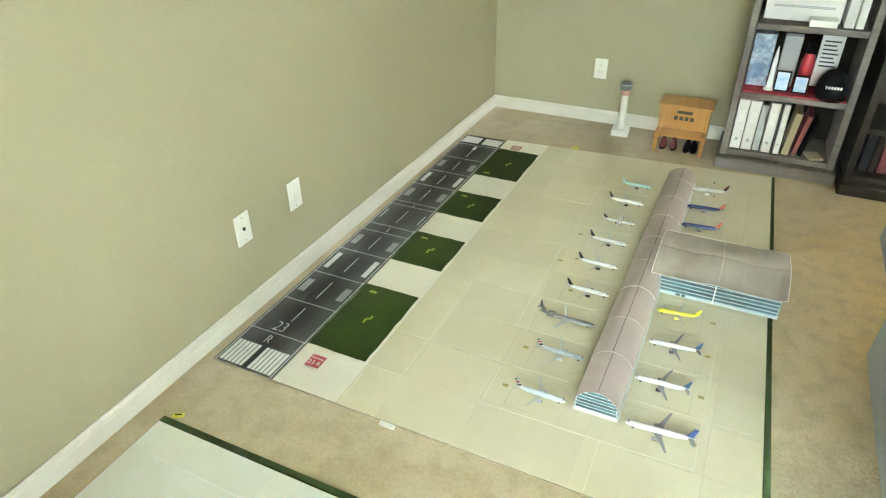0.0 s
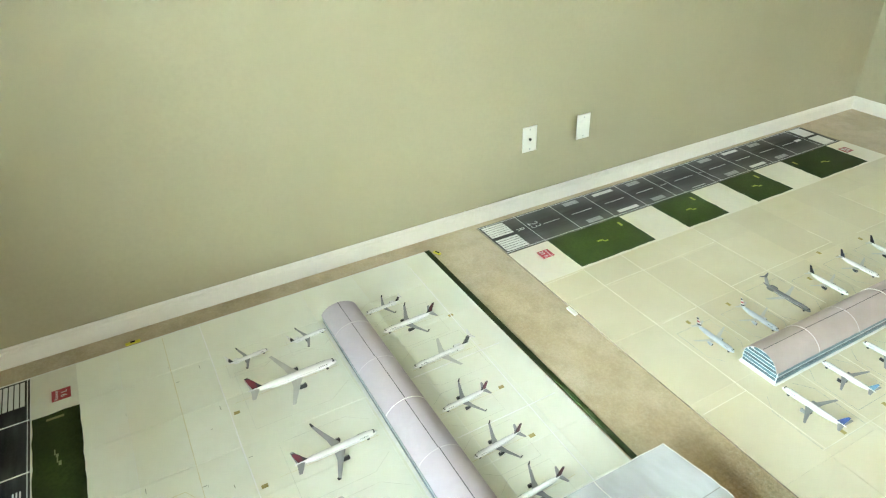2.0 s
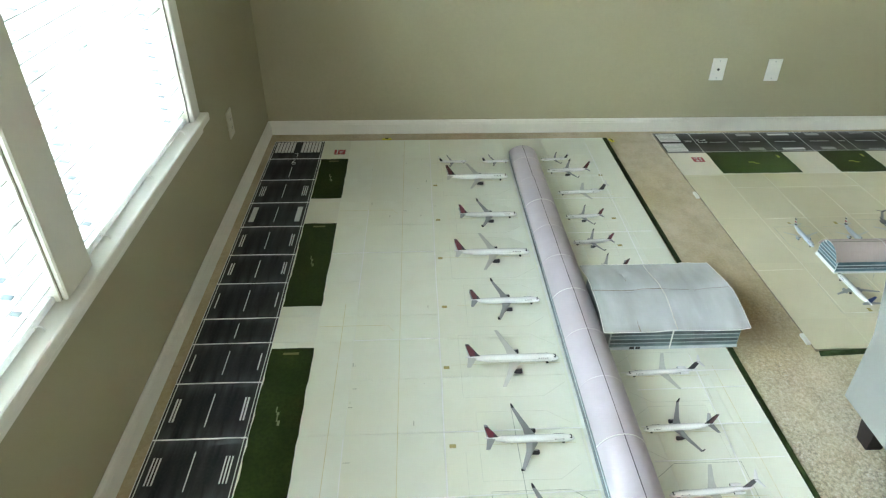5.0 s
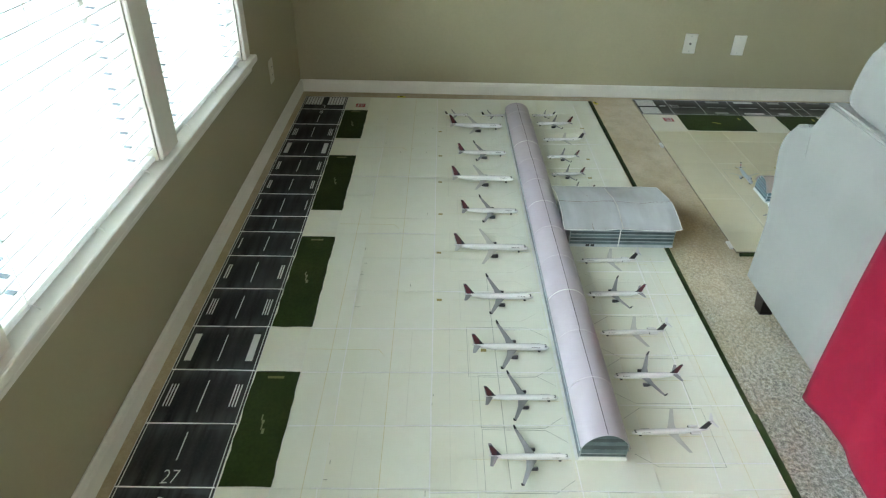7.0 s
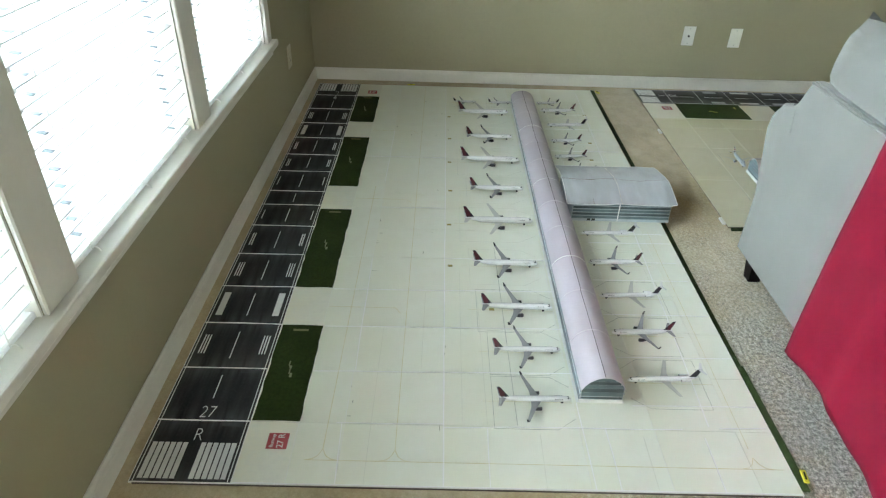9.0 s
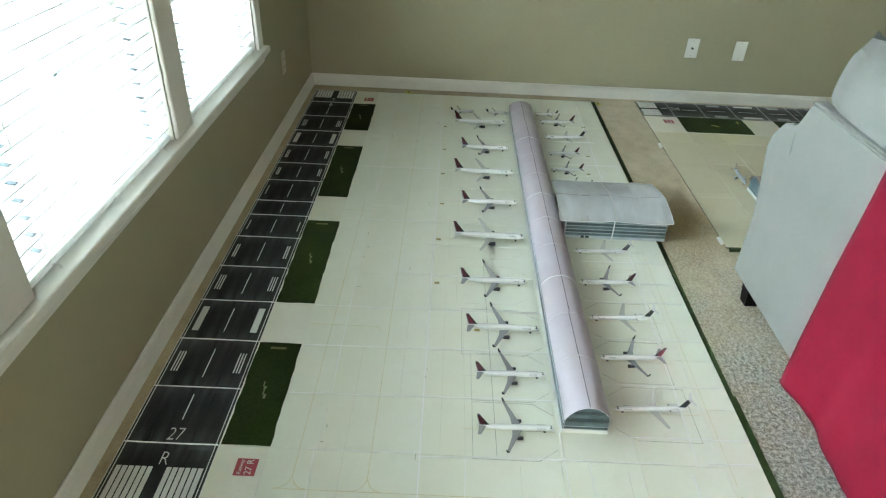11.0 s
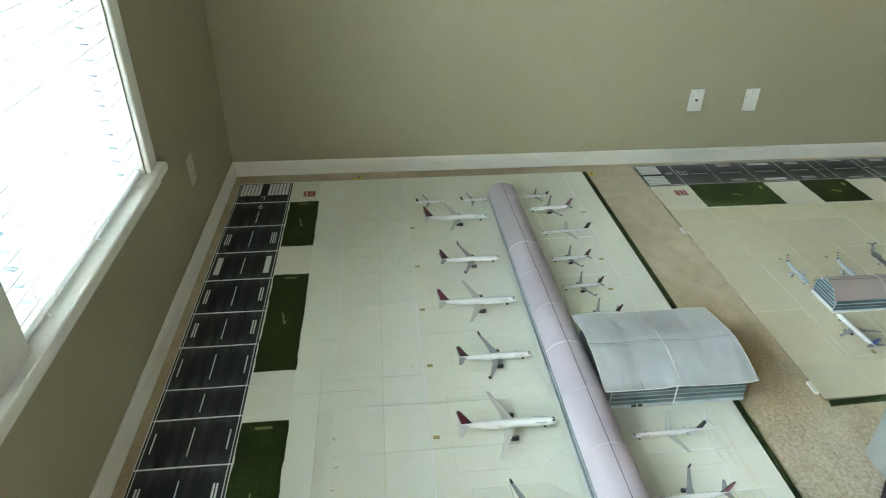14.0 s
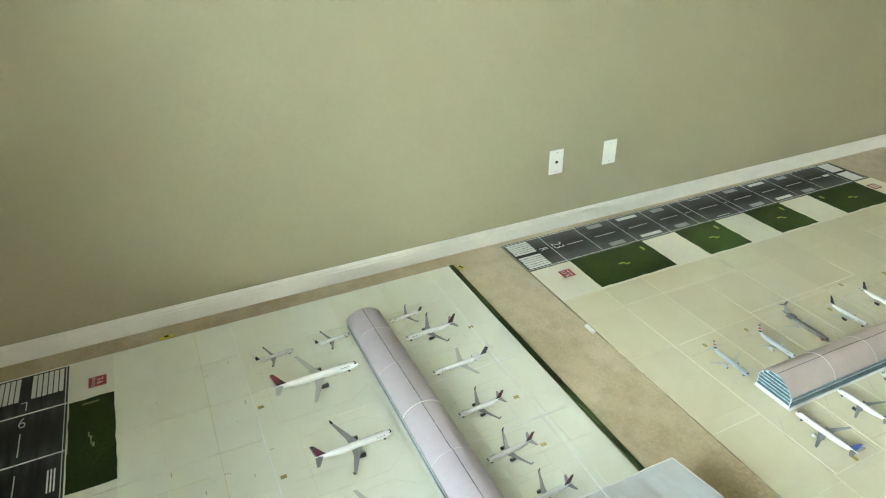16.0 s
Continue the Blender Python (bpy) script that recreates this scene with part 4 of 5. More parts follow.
    def on_roof(name, path, w, lift, material, label=""):
        """A narrow strip lying on the roof along a path of (s, v)."""
        pts = [Vector(roof_z(*p)) + Vector((0, 0, lift)) for p in path]
        rows = []
        for k, p in enumerate(pts):
            d = (pts[min(k + 1, len(pts) - 1)] - pts[max(k - 1, 0)]).normalized()
            n = Vector((-d.y, d.x, 0)) * w / 2
            rows.append([p + n, p - n, p - n + Vector((0, 0, 0.0009)), p + n + Vector((0, 0, 0.0009))])
        part(name, loft(B(), rows), material, t, label)
    line = [k / 20 for k in range(21)]
    on_roof("paper_edge", [(s, 0.5 + 0.006 * math.sin(s * 6)) for s in line], 0.0019, 0.0018, PALE_EDGE, "worn white edge where roof sheets overlap")
    on_roof("roof_fold", [(0.5, v) for v in line], 0.0026, 0.0008, ROOF_STAIN, "brown fold across the roof")
    on_roof("roof_crease", [(s, 0.25 + 0.05 * s) for s in line[:15]], 0.0028, 0.0004, ROOF_STAIN, "brown crease in the roof sheet")
    for path in ([(0.0, v) for v in line], [(1.0, v) for v in line], [(s, 0.0) for s in line], [(s, 1.0) for s in line]):
        on_roof("paper_rim", path, 0.0024, 0.0016, PAPER_EDGE, "thin white cut edge of the roof")
    return t


hall("paper entrance hall with a creased silver arched roof", 0.322, 0.425, pose(0.518, 0.585, TOP), HALLROOF_S, (GLAZING_S, GLAZING_S2), BAND_S)
hall("paper entrance hall with a creased tan arched roof", 0.30, 0.425, pose(0.115, 2.277, TOP, 0, 0, -90), HALLROOF_N)

# ---- armchair ----
def rounded(bm, x0, y0, z0, x1, y1, z1, r, seg=4):
    return box(bm, x0, y0, z0, x1, y1, z1, r, seg)


def armchair():
    t = thing("armchair", "off-white slipcovered wide armchair on dark wooden feet", "armchair", pose(0.72, 1.19, 0))
    W, D = 1.42, 0.92
    # back, leaning a little, with a flared lower hem
    n = 14
    def back_ring(z):
        k = z / 0.76
        lean = 0.035 * k
        return [(0.10 + 0.10 * k * 0.4, 0.0 + lean), (W - 0.10 - 0.04 * k, 0.0 + lean), (W - 0.10 - 0.04 * k, 0.22 + lean), (0.10 + 0.04 * k, 0.22 + lean)]
    bm = B()
    rings = []
    for k in range(n + 1):
        z = 0.07 + (0.76 - 0.07) * k / n
        rings.append([(x, y + 0.006 * math.sin(9 * z + 4 * x), z) for x, y in back_ring(z)])
    loft(bm, rings)
    bmesh.ops.bevel(bm, geom=[e for e in bm.edges if abs(e.verts[0].co.z - e.verts[1].co.z) > 0.01 or min(e.verts[0].co.z, e.verts[1].co.z) > 0.755], offset=0.02, segments=3, affect="EDGES")
    part("back", bm, CLOTH, t, smooth=True)
    for side, x in ((-1, 0.0), (1, W)):
        prof = []
        for k in range(24):
            a = 2 * math.pi * k / 24
            prof.append((0.105 * math.cos(a), 0.545 + 0.095 * math.sin(a)))
        bm = B()
        base = [(0.075, 0.07), (0.085, 0.30), (0.045, 0.42), (-0.02, 0.50), (-0.015, 0.58), (0.03, 0.635), (0.10, 0.655), (0.17, 0.635), (0.21, 0.58), (0.20, 0.45), (0.195, 0.07)]
        pts = [((px if side < 0 else W - px), pz) for px, pz in base]
        rows = []
        for yy, s in ((0.0, 1.0), (0.06, 1.0), (0.35, 1.0), (0.7, 1.0), (D - 0.02, 1.0), (D, 0.97)):
            cx = sum(p[0] for p in pts) / len(pts)
            rows.append([(cx + (px - cx) * s, max(yy, 0.012 + 0.046 * pz), 0.36 + (pz - 0.36) * s) for px, pz in pts])
        loft(bm, rows)
        part("arm", bm, CLOTH, t, smooth=True)
    part("seat_base", rounded(B(), 0.20, 0.2, 0.07, W - 0.20, D - 0.04, 0.30, 0.02), CLOTH, t, smooth=True)
    part("seat_cushion", rounded(B(), 0.21, 0.24, 0.302, W - 0.21, D - 0.01, 0.47, 0.05), CLOTH, t, smooth=True)
    # one smooth rear panel that closes the back and both arms
    half = [(0.072, 0.068), (0.080, 0.30), (0.040, 0.42), (-0.012, 0.49), (-0.026, 0.54), (-0.018, 0.59), (0.025, 0.642), (0.075, 0.660), (0.118, 0.655), (0.130, 0.672), (0.138, 0.745), (0.152, 0.764)]
    bm = prism(B(), half + [(W - x, z) for x, z in half[::-1]], -0.010, 0.030, "y")
    bmesh.ops.bevel(bm, geom=[e for e in bm.edges if e.verts[0].co.y < 0 and e.verts[1].co.y < 0], offset=0.011, segments=3, affect="EDGES")
    for v in bm.verts:
        v.co.y += 0.035 * v.co.z / 0.76
    part("rear_panel", bm, CLOTH, t, smooth=True)
    # plump cushion resting on top of the back
    bm = B()
    nx, nz = 16, 10
    def cushion(u, v, front):
        bul = ((1 - (2 * u - 1) ** 8) * (1 - (2 * v - 1) ** 6)) ** 0.55
        return (0.168 + u * (W - 0.35) + 0.022 * math.sin(math.pi * v) * (2 * u - 1) ** 3, 0.095 + (0.095 if front else -0.095) * bul + 0.03 * v, 0.764 + 0.185 * v + 0.034 * abs(2 * u - 1) ** 5 * v + 0.006 * math.sin(7 * u + 1) * v)
    for front in (0, 1):
        g = [[bm.verts.new(cushion(a / nx, b / nz, front)) for b in range(nz + 1)] for a in range(nx + 1)]
        for a in range(nx):
            for b in range(nz):
                bm.faces.new((g[a][b], g[a + 1][b], g[a + 1][b + 1], g[a][b + 1]))
    bmesh.ops.remove_doubles(bm, verts=bm.verts, dist=0.0005)
    bmesh.ops.holes_fill(bm, edges=bm.edges)
    part("back_cushion", bm, CLOTH, t, smooth=True)
    for x, y in ((0.19, 0.03), (W - 0.19, 0.03), (0.19, D - 0.06), (W - 0.19, D - 0.06)):
        part("leg", loft(B(), [[(x + sx * r, y + sy * r, z) for sx, sy in ((-1, -1), (1, -1), (1, 1), (-1, 1))] for z, r in ((0, 0.022), (0.10, 0.032))]), LEG, t, "dark-stained tapered wooden foot")
    # seam where each arm's back meets the back panel, and welt along the top
    for sx in (-1, 1):
        seam = B()
        pts = [((0.118 + 0.010 * k if sx < 0 else W - 0.118 - 0.010 * k), -0.010 + 0.046 * (0.652 - 0.032 * k) - 0.001 * k, 0.652 - 0.032 * k - 0.003 * k * k) for k in range(3)]
        for p, q in zip(pts, pts[1:]):
            tube(seam, p, q, 0.0018, n=6)
        part("seam", seam, CLOTH, t)
    part("welt", tube(B(), (0.145, 0.033, 0.755), (W - 0.145, 0.033, 0.755), 0.005, n=8), CLOTH, t)
    return t


armchair()


def throw():
    t = thing("throw_blanket", "crimson throw blanket draped over the armchair back", "blanket", pose(0.72, 1.19, 0))
    bm = B()
    nu, nv = 30, 40
    path = [(-0.03, 0.045), (-0.022, 0.2), (-0.002, 0.45), (0.02, 0.66), (0.03, 0.765), (0.06, 0.785), (0.14, 0.782), (0.205, 0.785)]
    seg = [0.0]
    for p, q in zip(path, path[1:]):
        seg.append(seg[-1] + math.hypot(q[0] - p[0], q[1] - p[1]))
    rows = []
    for a in range(nv + 1):
        s = seg[-1] * a / nv
        k = max(i for i in range(len(seg)) if seg[i] <= s + 1e-9)
        k = min(k, len(path) - 2)
        f = (s - seg[k]) / (seg[k + 1] - seg[k])
        y, z = (path[k][i] + f * (path[k + 1][i] - path[k][i]) for i in (0, 1))
        low = 1 - a / nv
        row = []
        for b in range(nu + 1):
            u = b / nu
            x = 0.59 + 0.055 * low + u * (0.63 - 0.04 * low)
            fold = 0.006 * low * math.sin(u * 13 + 1.2) + 0.002 * low * math.sin(u * 31)
            row.append((x + 0.008 * low * math.sin(u * 9), y - 0.012 - fold, z + 0.02 * low * low * (math.sin(u * 5) - 0.3) + (0.012 if a > nv * 0.72 else 0)))
        rows.append(row)
    front = [[bm.verts.new(p) for p in r] for r in rows]
    for a in range(nv):
        for b in range(nu):
            bm.faces.new((front[a][b], front[a][b + 1], front[a + 1][b + 1], front[a + 1][b]))
    ob = part("cloth", bm, THROW, t, smooth=True)
    so = ob.modifiers.new("thickness", "SOLIDIFY")
    so.thickness, so.offset = 0.006, 1
    return t


throw()

# ---- bookcases, stool, tower ----
def bookcase(label, width, depth, shelves, top, m, wood):
    """Front at y = 0, running back to +y; a plinth wider than the carcass."""
    t = thing("bookcase", label, "bookcase", m, group="bookcases")
    part("plinth", box(B(), -0.004, -0.034, 0, width + 0.004, depth, 0.06, 0.006), wood, t)
    for x0, x1 in ((0.012, 0.045), (width - 0.045, width - 0.012)):
        part("side_panel", box(B(), x0, 0.015, 0.0605, x1, depth, top, 0.003), wood, t)
    # near-black back panel: the shade inside the case is in its colour
    part("back_panel", box(B(), 0.0455, depth - 0.012, 0.0605, width - 0.0455, depth - 0.002, top), SHELF_SHADE, t)
    for z in shelves:
        part("shelf", box(B(), 0.0455, 0.02, z - 0.03, width - 0.0455, depth - 0.0125, z, 0.003), wood, t)
    part("top", box(B(), 0.0, 0.0, top + 0.0005, width, depth, top + 0.03, 0.004), wood, t)
    return t


BX, BY = 0.186, 3.578
bookcase("grey-brown wooden bookcase with binders and keepsakes", 0.56, 0.36, (0.092, 0.40, 0.735, 1.07, 1.40), 1.74, pose(BX, BY, 0), SHELF)
bookcase("grey-brown wooden bookcase with shade put into its dark colour", 0.62, 0.42, (0.09, 0.33, 0.62, 0.95, 1.28), 1.74, pose(0.762, 3.49, 0), SHELF_SHADE)


def block(name, label, category, x0, y0, z0, x1, y1, z1, material, bevel=0.002, rz=0.0, lean=0.0, group=""):
    t = tagged(part(name, box(B(), -(x1 - x0) / 2, -(y1 - y0) / 2, 0, (x1 - x0) / 2, (y1 - y0) / 2, z1 - z0, bevel), material), label, category, group)
    t.matrix_basis = pose((x0 + x1) / 2, (y0 + y1) / 2, z0, 0, lean, rz)
    return t


def binder(x0, x1, h=0.262):
    t = thing("binder", "white ring binder standing on the shelf", "binder", pose((x0 + x1) / 2, 3.62, 0.0925), group="binders on the shelf")
    w = (x1 - x0) / 2 - 0.001
    part("cover", box(B(), -w, 0, 0, w, 0.235, h, 0.004, 2), BINDER, t)
    part("spine_label", box(B(), -w * 0.5, -0.0012, h * 0.55, w * 0.5, 0.0002, h * 0.8), PAPER_EDGE, t)
    part("finger_ring", tube(B(), (0, -0.001, h * 0.2), (0, 0.001, h * 0.2), w * 0.35, n=12), GREY_PRINT, t)


for a, b in ((0.236, 0.288), (0.29, 0.343), (0.385, 0.432), (0.445, 0.475)):
    binder(a, b)
block("book", "grey-violet thin book between white binders", "book", 0.347, 3.63, 0.0925, 0.378, 3.83, 0.335, GREY_PRINT)
block("book", "tan cloth-bound book leaning on the shelf", "book", 0.486, 3.63, 0.0925, 0.518, 3.82, 0.315, BOOK_TAN, lean=5)
block("book", "dark red book leaning on the shelf", "book", 0.530, 3.64, 0.0925, 0.552, 3.82, 0.305, BOOK_RED, lean=9)
block("book", "dark worn book leaning on the shelf", "book", 0.560, 3.64, 0.0925, 0.578, 3.80, 0.27, BLACK, lean=14)
block("notepad", "small cream notepad lying on the bottom shelf", "notepad", 0.60, 3.61, 0.0925, 0.67, 3.70, 0.104, BOOK_TAN, rz=20)
block("shelf_cloth", "red cloth runner laid on the middle shelf", "cloth", 0.235, 3.60, 0.4005, 0.698, 3.90, 0.408, CLOTH_RED)
Z2 = 0.4085
block("poster_box", "tall box printed with a blue sky picture", "box", 0.238, 3.70, Z2, 0.335, 3.76, 0.665, BLUE_PRINT)
block("display_box", "clear-fronted grey display box", "box", 0.372, 3.74, Z2, 0.452, 3.80, 0.655, GREY_PRINT)
for x, z in ((0.405, 0.10), (0.488, 0.085)):
    t = thing("photo_frame", "small photo frame with a pale blue picture", "photo frame", pose(x, 3.645, Z2, -10), group="small photo frames")
    part("frame", box(B(), -0.034, 0, 0, 0.034, 0.008, z, 0.002), BLACK, t)
    part("picture", box(B(), -0.027, -0.001, 0.008, 0.027, 0.0, z - 0.008), SKY_PRINT, t)
t = thing("model_rocket", "white model spacecraft on a round stand", "model", pose(0.352, 3.66, Z2))
part("stand", tube(B(), (0, 0, 0), (0, 0, 0.012), 0.026, 0.022, 16), PLATE, t)
part("body", loft(B(), [ring_z for ring_z in [[(r * math.cos(q), r * math.sin(q), z) for q in [2 * math.pi * i / 14 for i in range(14)]] for z, r in ((0.012, 0.017), (0.05, 0.014), (0.14, 0.012), (0.19, 0.006), (0.215, 0.001))]]), P_WHITE, t, smooth=True)
t = thing("drink_bottle", "red drink bottle with a black cap", "bottle", pose(0.497, 3.72, Z2))
part("body", loft(B(), [[(r * math.cos(q), r * math.sin(q), z) for q in [2 * math.pi * i / 16 for i in range(16)]] for z, r in ((0, 0.029), (0.004, 0.031), (0.14, 0.031), (0.165, 0.024), (0.18, 0.018))]), BOTTLE_RED, t, smooth=True)
part("cap", tube(B(), (0, 0, 0.18), (0, 0, 0.225), 0.022, 0.02, 14), BLACK, t)
t = thing("wire_notebook", "white ruled card standing at the back of the shelf", "card", pose(0.585, 3.80, Z2))
part("page", box(B(), -0.05, 0, 0, 0.05, 0.01, 0.255, 0.001), BINDER, t)
for k in range(7):
    part("print_line", box(B(), -0.036, -0.001, 0.10 + 0.02 * k, 0.036 - 0.008 * (k % 3), 0.0, 0.107 + 0.02 * k), SLOT, t)
t = thing("baseball_cap", "black baseball cap with white stitched lettering", "cap", pose(0.625, 3.69, Z2))
part("crown", loft(B(), [[(r * math.cos(q), r * 1.15 * math.sin(q), z) for q in [2 * math.pi * i / 20 for i in range(20)]] for z, r in ((0, 0.068), (0.04, 0.068), (0.08, 0.058), (0.11, 0.038), (0.125, 0.012))]), BLACK, t, smooth=True)
part("brim", loft(B(), [[(0.066 * math.cos(q), -0.05 + k * 0.055 * math.sin(q), z + 0.01 * k * math.sin(q)) for q in [math.pi + math.pi * i / 12 for i in range(13)]] for z, k in ((0.002, 1.0), (0.006, 1.0))]), BLACK, t)
for k in range(6):
    x = -0.032 + 0.0125 * k
    part("stitched_bar", box(B(), x, -0.0775 + 0.3 * x * x * 10, 0.048, x + 0.008, -0.072, 0.06), PLATE, t)
Z3 = 0.7355
t = thing("kit_box", "large white box with grey printed outlines", "box", pose(0.415, 3.70, Z3))
part("carton", box(B(), -0.165, 0, 0, 0.165, 0.2, 0.25, 0.003), BINDER, t)
for x0, x1, z0, z1 in ((-0.14, -0.02, 0.10, 0.16), (0.0, 0.11, 0.12, 0.20), (-0.13, 0.13, 0.06, 0.066), (-0.10, -0.03, 0.18, 0.22)):
    part("printed_outline", box(B(), x0, -0.0012, z0, x1, -0.0002, z0 + 0.004), GREY_PRINT, t)
    part("printed_outline", box(B(), x0, -0.0012, z1, x1, -0.0002, z1 + 0.004), GREY_PRINT, t)
block("small_carton", "small cream carton lying at the shelf edge", "box", 0.45, 3.60, Z3, 0.565, 3.69, Z3 + 0.03, PAPER_EDGE)
for a, b in ((0.592, 0.633), (0.64, 0.672)):
    block("paper_folder", "white paper folder standing upright", "folder", a, 3.63, Z3, b, 3.86, Z3 + 0.28, BINDER, group="white folders")
for k, (a, b, h) in enumerate(((0.83, 0.87, 0.2), (0.875, 0.90, 0.22), (0.91, 0.95, 0.18), (0.96, 1.0, 0.21))):
    block("dark_book", "dark book standing in the shaded bookcase", "book", a, 3.58, 0.0905, b, 3.74, 0.0905 + h, (BLACK, SHELF_SHADE, BOOK_RED, BLACK)[k], group="dark books")


def step_stool():
    t = thing("step_stool", "honey pine two-step stool with a handle slot", "step stool", pose(-0.150, 3.625, 0))
    W = 0.26
    prof = [(0.0, 0.0), (0.035, 0.0), (0.05, 0.07), (0.20, 0.07), (0.215, 0.0), (0.25, 0.0), (0.225, 0.235), (0.09, 0.235), (0.075, 0.115), (0.01, 0.115)]
    for x in (0.0, W - 0.018):
        part("side_panel", prism(B(), prof, x, x + 0.018, "x"), PINE, t)
    part("upper_step", box(B(), -0.012, 0.075, 0.2355, W + 0.012, 0.24, 0.252, 0.005, 2), PINE, t)
    part("lower_step", box(B(), 0.0185, -0.01, 0.099, W - 0.0185, 0.10, 0.1145, 0.004, 2), PINE, t)
    r = part("riser", box(B(), 0.0185, 0.088, 0.115, W - 0.0185, 0.102, 0.235, 0.001), PINE, t)
    part("handle_slot", box(B(), W / 2 - 0.04, 0.085, 0.202, W / 2 + 0.04, 0.0885, 0.218, 0.001), SLOT, r, "dark oval handle slot")
    for k in range(4):
        x = W / 2 - 0.052 + 0.028 * k
        part("painted_bar", box(B(), x, 0.0865, 0.165, x + 0.02, 0.0885, 0.186), SLOT, r)
    part("back_rail", box(B(), 0.0185, 0.20, 0.15, W - 0.0185, 0.215, 0.21), PINE, t)
    return t


step_stool()
for k, (x, r) in enumerate(((-0.105, 0), (-0.045, 4), (0.02, -5), (0.062, 3))):
    t = thing("shoe", "dark red and black small shoe under the stool", "shoe", pose(x, 3.665, 0, 0, 0, r), group="shoes under the stool")
    part("sole", loft(B(), [[(0.02 * w * math.cos(q), 0.055 + 0.055 * math.sin(q), z) for q in [2 * math.pi * i / 14 for i in range(14)]] for z, w in ((0, 1.0), (0.01, 1.0))]), BLACK, t)
    part("upper", loft(B(), [[(0.019 * w * math.cos(q), 0.058 + d * math.sin(q), z) for q in [2 * math.pi * i / 14 for i in range(14)]] for z, w, d in ((0.0102, 1.0, 0.053), (0.025, 0.95, 0.05), (0.04, 0.7, 0.032), (0.05, 0.6, 0.026))]), (BOOK_RED, BOOK_RED, BLACK, BLACK)[k], t, smooth=True)

t = thing("control_tower_model", "white paper control tower model with a grey glazed cab", "model building", pose(-0.365, 3.80, 0, 0, 0, 4))
part("base", box(B(), -0.048, -0.048, 0, 0.048, 0.048, 0.036, 0.002), PAPER_EDGE, t)
part("shaft", tube(B(), (0, 0, 0.036), (0, 0, 0.235), 0.021, 0.02, 18), PAPER_EDGE, t, smooth=True)
part("band", tube(B(), (0, 0, 0.236), (0, 0, 0.268), 0.021, 0.027, 18), PINK, t, "faded pink band under the cab")
part("cab", tube(B(), (0, 0, 0.2685), (0, 0, 0.296), 0.028, 0.034, 12), CAB, t, "dark grey glazed cab")
part("cab_rim", tube(B(), (0, 0, 0.2962), (0, 0, 0.302), 0.036, 0.036, 12), GREY_PRINT, t)
part("roof", tube(B(), (0, 0, 0.3022), (0, 0, 0.312), 0.030, 0.02, 12), CAB, t)

# ---- airport boards, with their sheets and markings ----
def flat(name, parent, material, x0, y0, x1, y1, z, th=0.0006, label=""):
    return part(name, box(B(), x0, y0, z, x1, y1, z + th), material, parent, label)


def grass_sheet(parent, x0, y0, x1, y1, label):
    """A grass patch whose cut edges wander by a few millimetres."""
    rg = random.Random(int(1000 * (x0 * 7 + y0 * 3 + 40)))
    ring_pts = []
    for (ax, ay), (bx, by) in (((x0, y0), (x1, y0)), ((x1, y0), (x1, y1)), ((x1, y1), (x0, y1)), ((x0, y1), (x0, y0))):
        n = max(3, int(math.hypot(bx - ax, by - ay) / 0.035))
        for k in range(n):
            w = 0.0 if k == 0 else rg.uniform(-0.0026, 0.0026)
            ring_pts.append((ax + (bx - ax) * k / n + (w if ax == bx else 0), ay + (by - ay) * k / n + (w if ay == by else 0)))
    return part("grass_patch", prism(B(), ring_pts, GR, GR + 0.001), GRASS, parent, label)


def yellow_tags(spots):
    for x, y, r, label in spots:
        t = thing("sign_marker", label, "marker", pose(x, y, TOP, 0, 0, r), group="yellow markers on the boards")
        part("tag", box(B(), -0.009, -0.006, 0, 0.009, 0.006, 0.0012), TAG if "ochre" in label else YELLOW, t)


def runway_markings(kind, sheet, ln, w, mk, far):
    """Markings of one runway sheet; x along the runway, from 0 to ln, y across from 0 to w."""
    z = 0.0012
    add = lambda n, x0, y0, x1, y1, m=None: flat(n, sheet, m or mk, x0, y0, x1, y1, z)  # noqa: E731
    add("edge_line", 0, 0.006, ln, 0.0085), add("edge_line", 0, w - 0.0085, ln, w - 0.006)
    dash = (ln * 0.2, ln * 0.8) if kind != "number" else ((ln * 0.40, ln * 0.86) if not far else (ln * 0.14, ln * 0.60))
    bars = {"three": (3, 0.004), "two": (2, 0.005), "one": (1, 0.004)}
    if kind in bars:
        n, bw = bars[kind]
        for side in (0, 1):
            for k in range(n):
                y = 0.022 + k * 0.0088
                y0 = y if side == 0 else w - y - bw
                add("touchdown_bar", ln * 0.3, y0, ln * 0.72, y0 + bw)
    if kind == "aim":
        for y0 in (0.021, w - 0.021 - 0.022):
            add("aiming_block", ln * 0.2, y0, ln * 0.82, y0 + 0.022)
    if kind == "block":
        for y0 in (0.020, w - 0.020 - 0.028):
            for k in range(3):
                add("touchdown_bar", ln * 0.3, y0 + k * 0.010, ln * 0.72, y0 + k * 0.010 + 0.0082, MARK_DULL)
    if kind == "threshold":
        for half in (0, 1):
            for k in range(6):
                y0 = 0.015 + k * 0.0165 + (0 if half == 0 else w - 0.03 - 6 * 0.0165 + 0.0035)
                (x0, x1) = (0.008, ln * 0.62) if not far else (ln * 0.36, ln - 0.008)
                add("threshold_stripe", x0, y0, x1, y0 + 0.0128)
    elif kind == "blocks":
        for y0, y1 in ((0.012, w / 2 - 0.01), (w / 2 + 0.01, w - 0.012)):
            add("threshold_block", ln * 0.2, y0, ln * 0.85, y1)
    else:
        add("centre_dash", dash[0], w / 2 - 0.0016, dash[1], w / 2 + 0.0016)


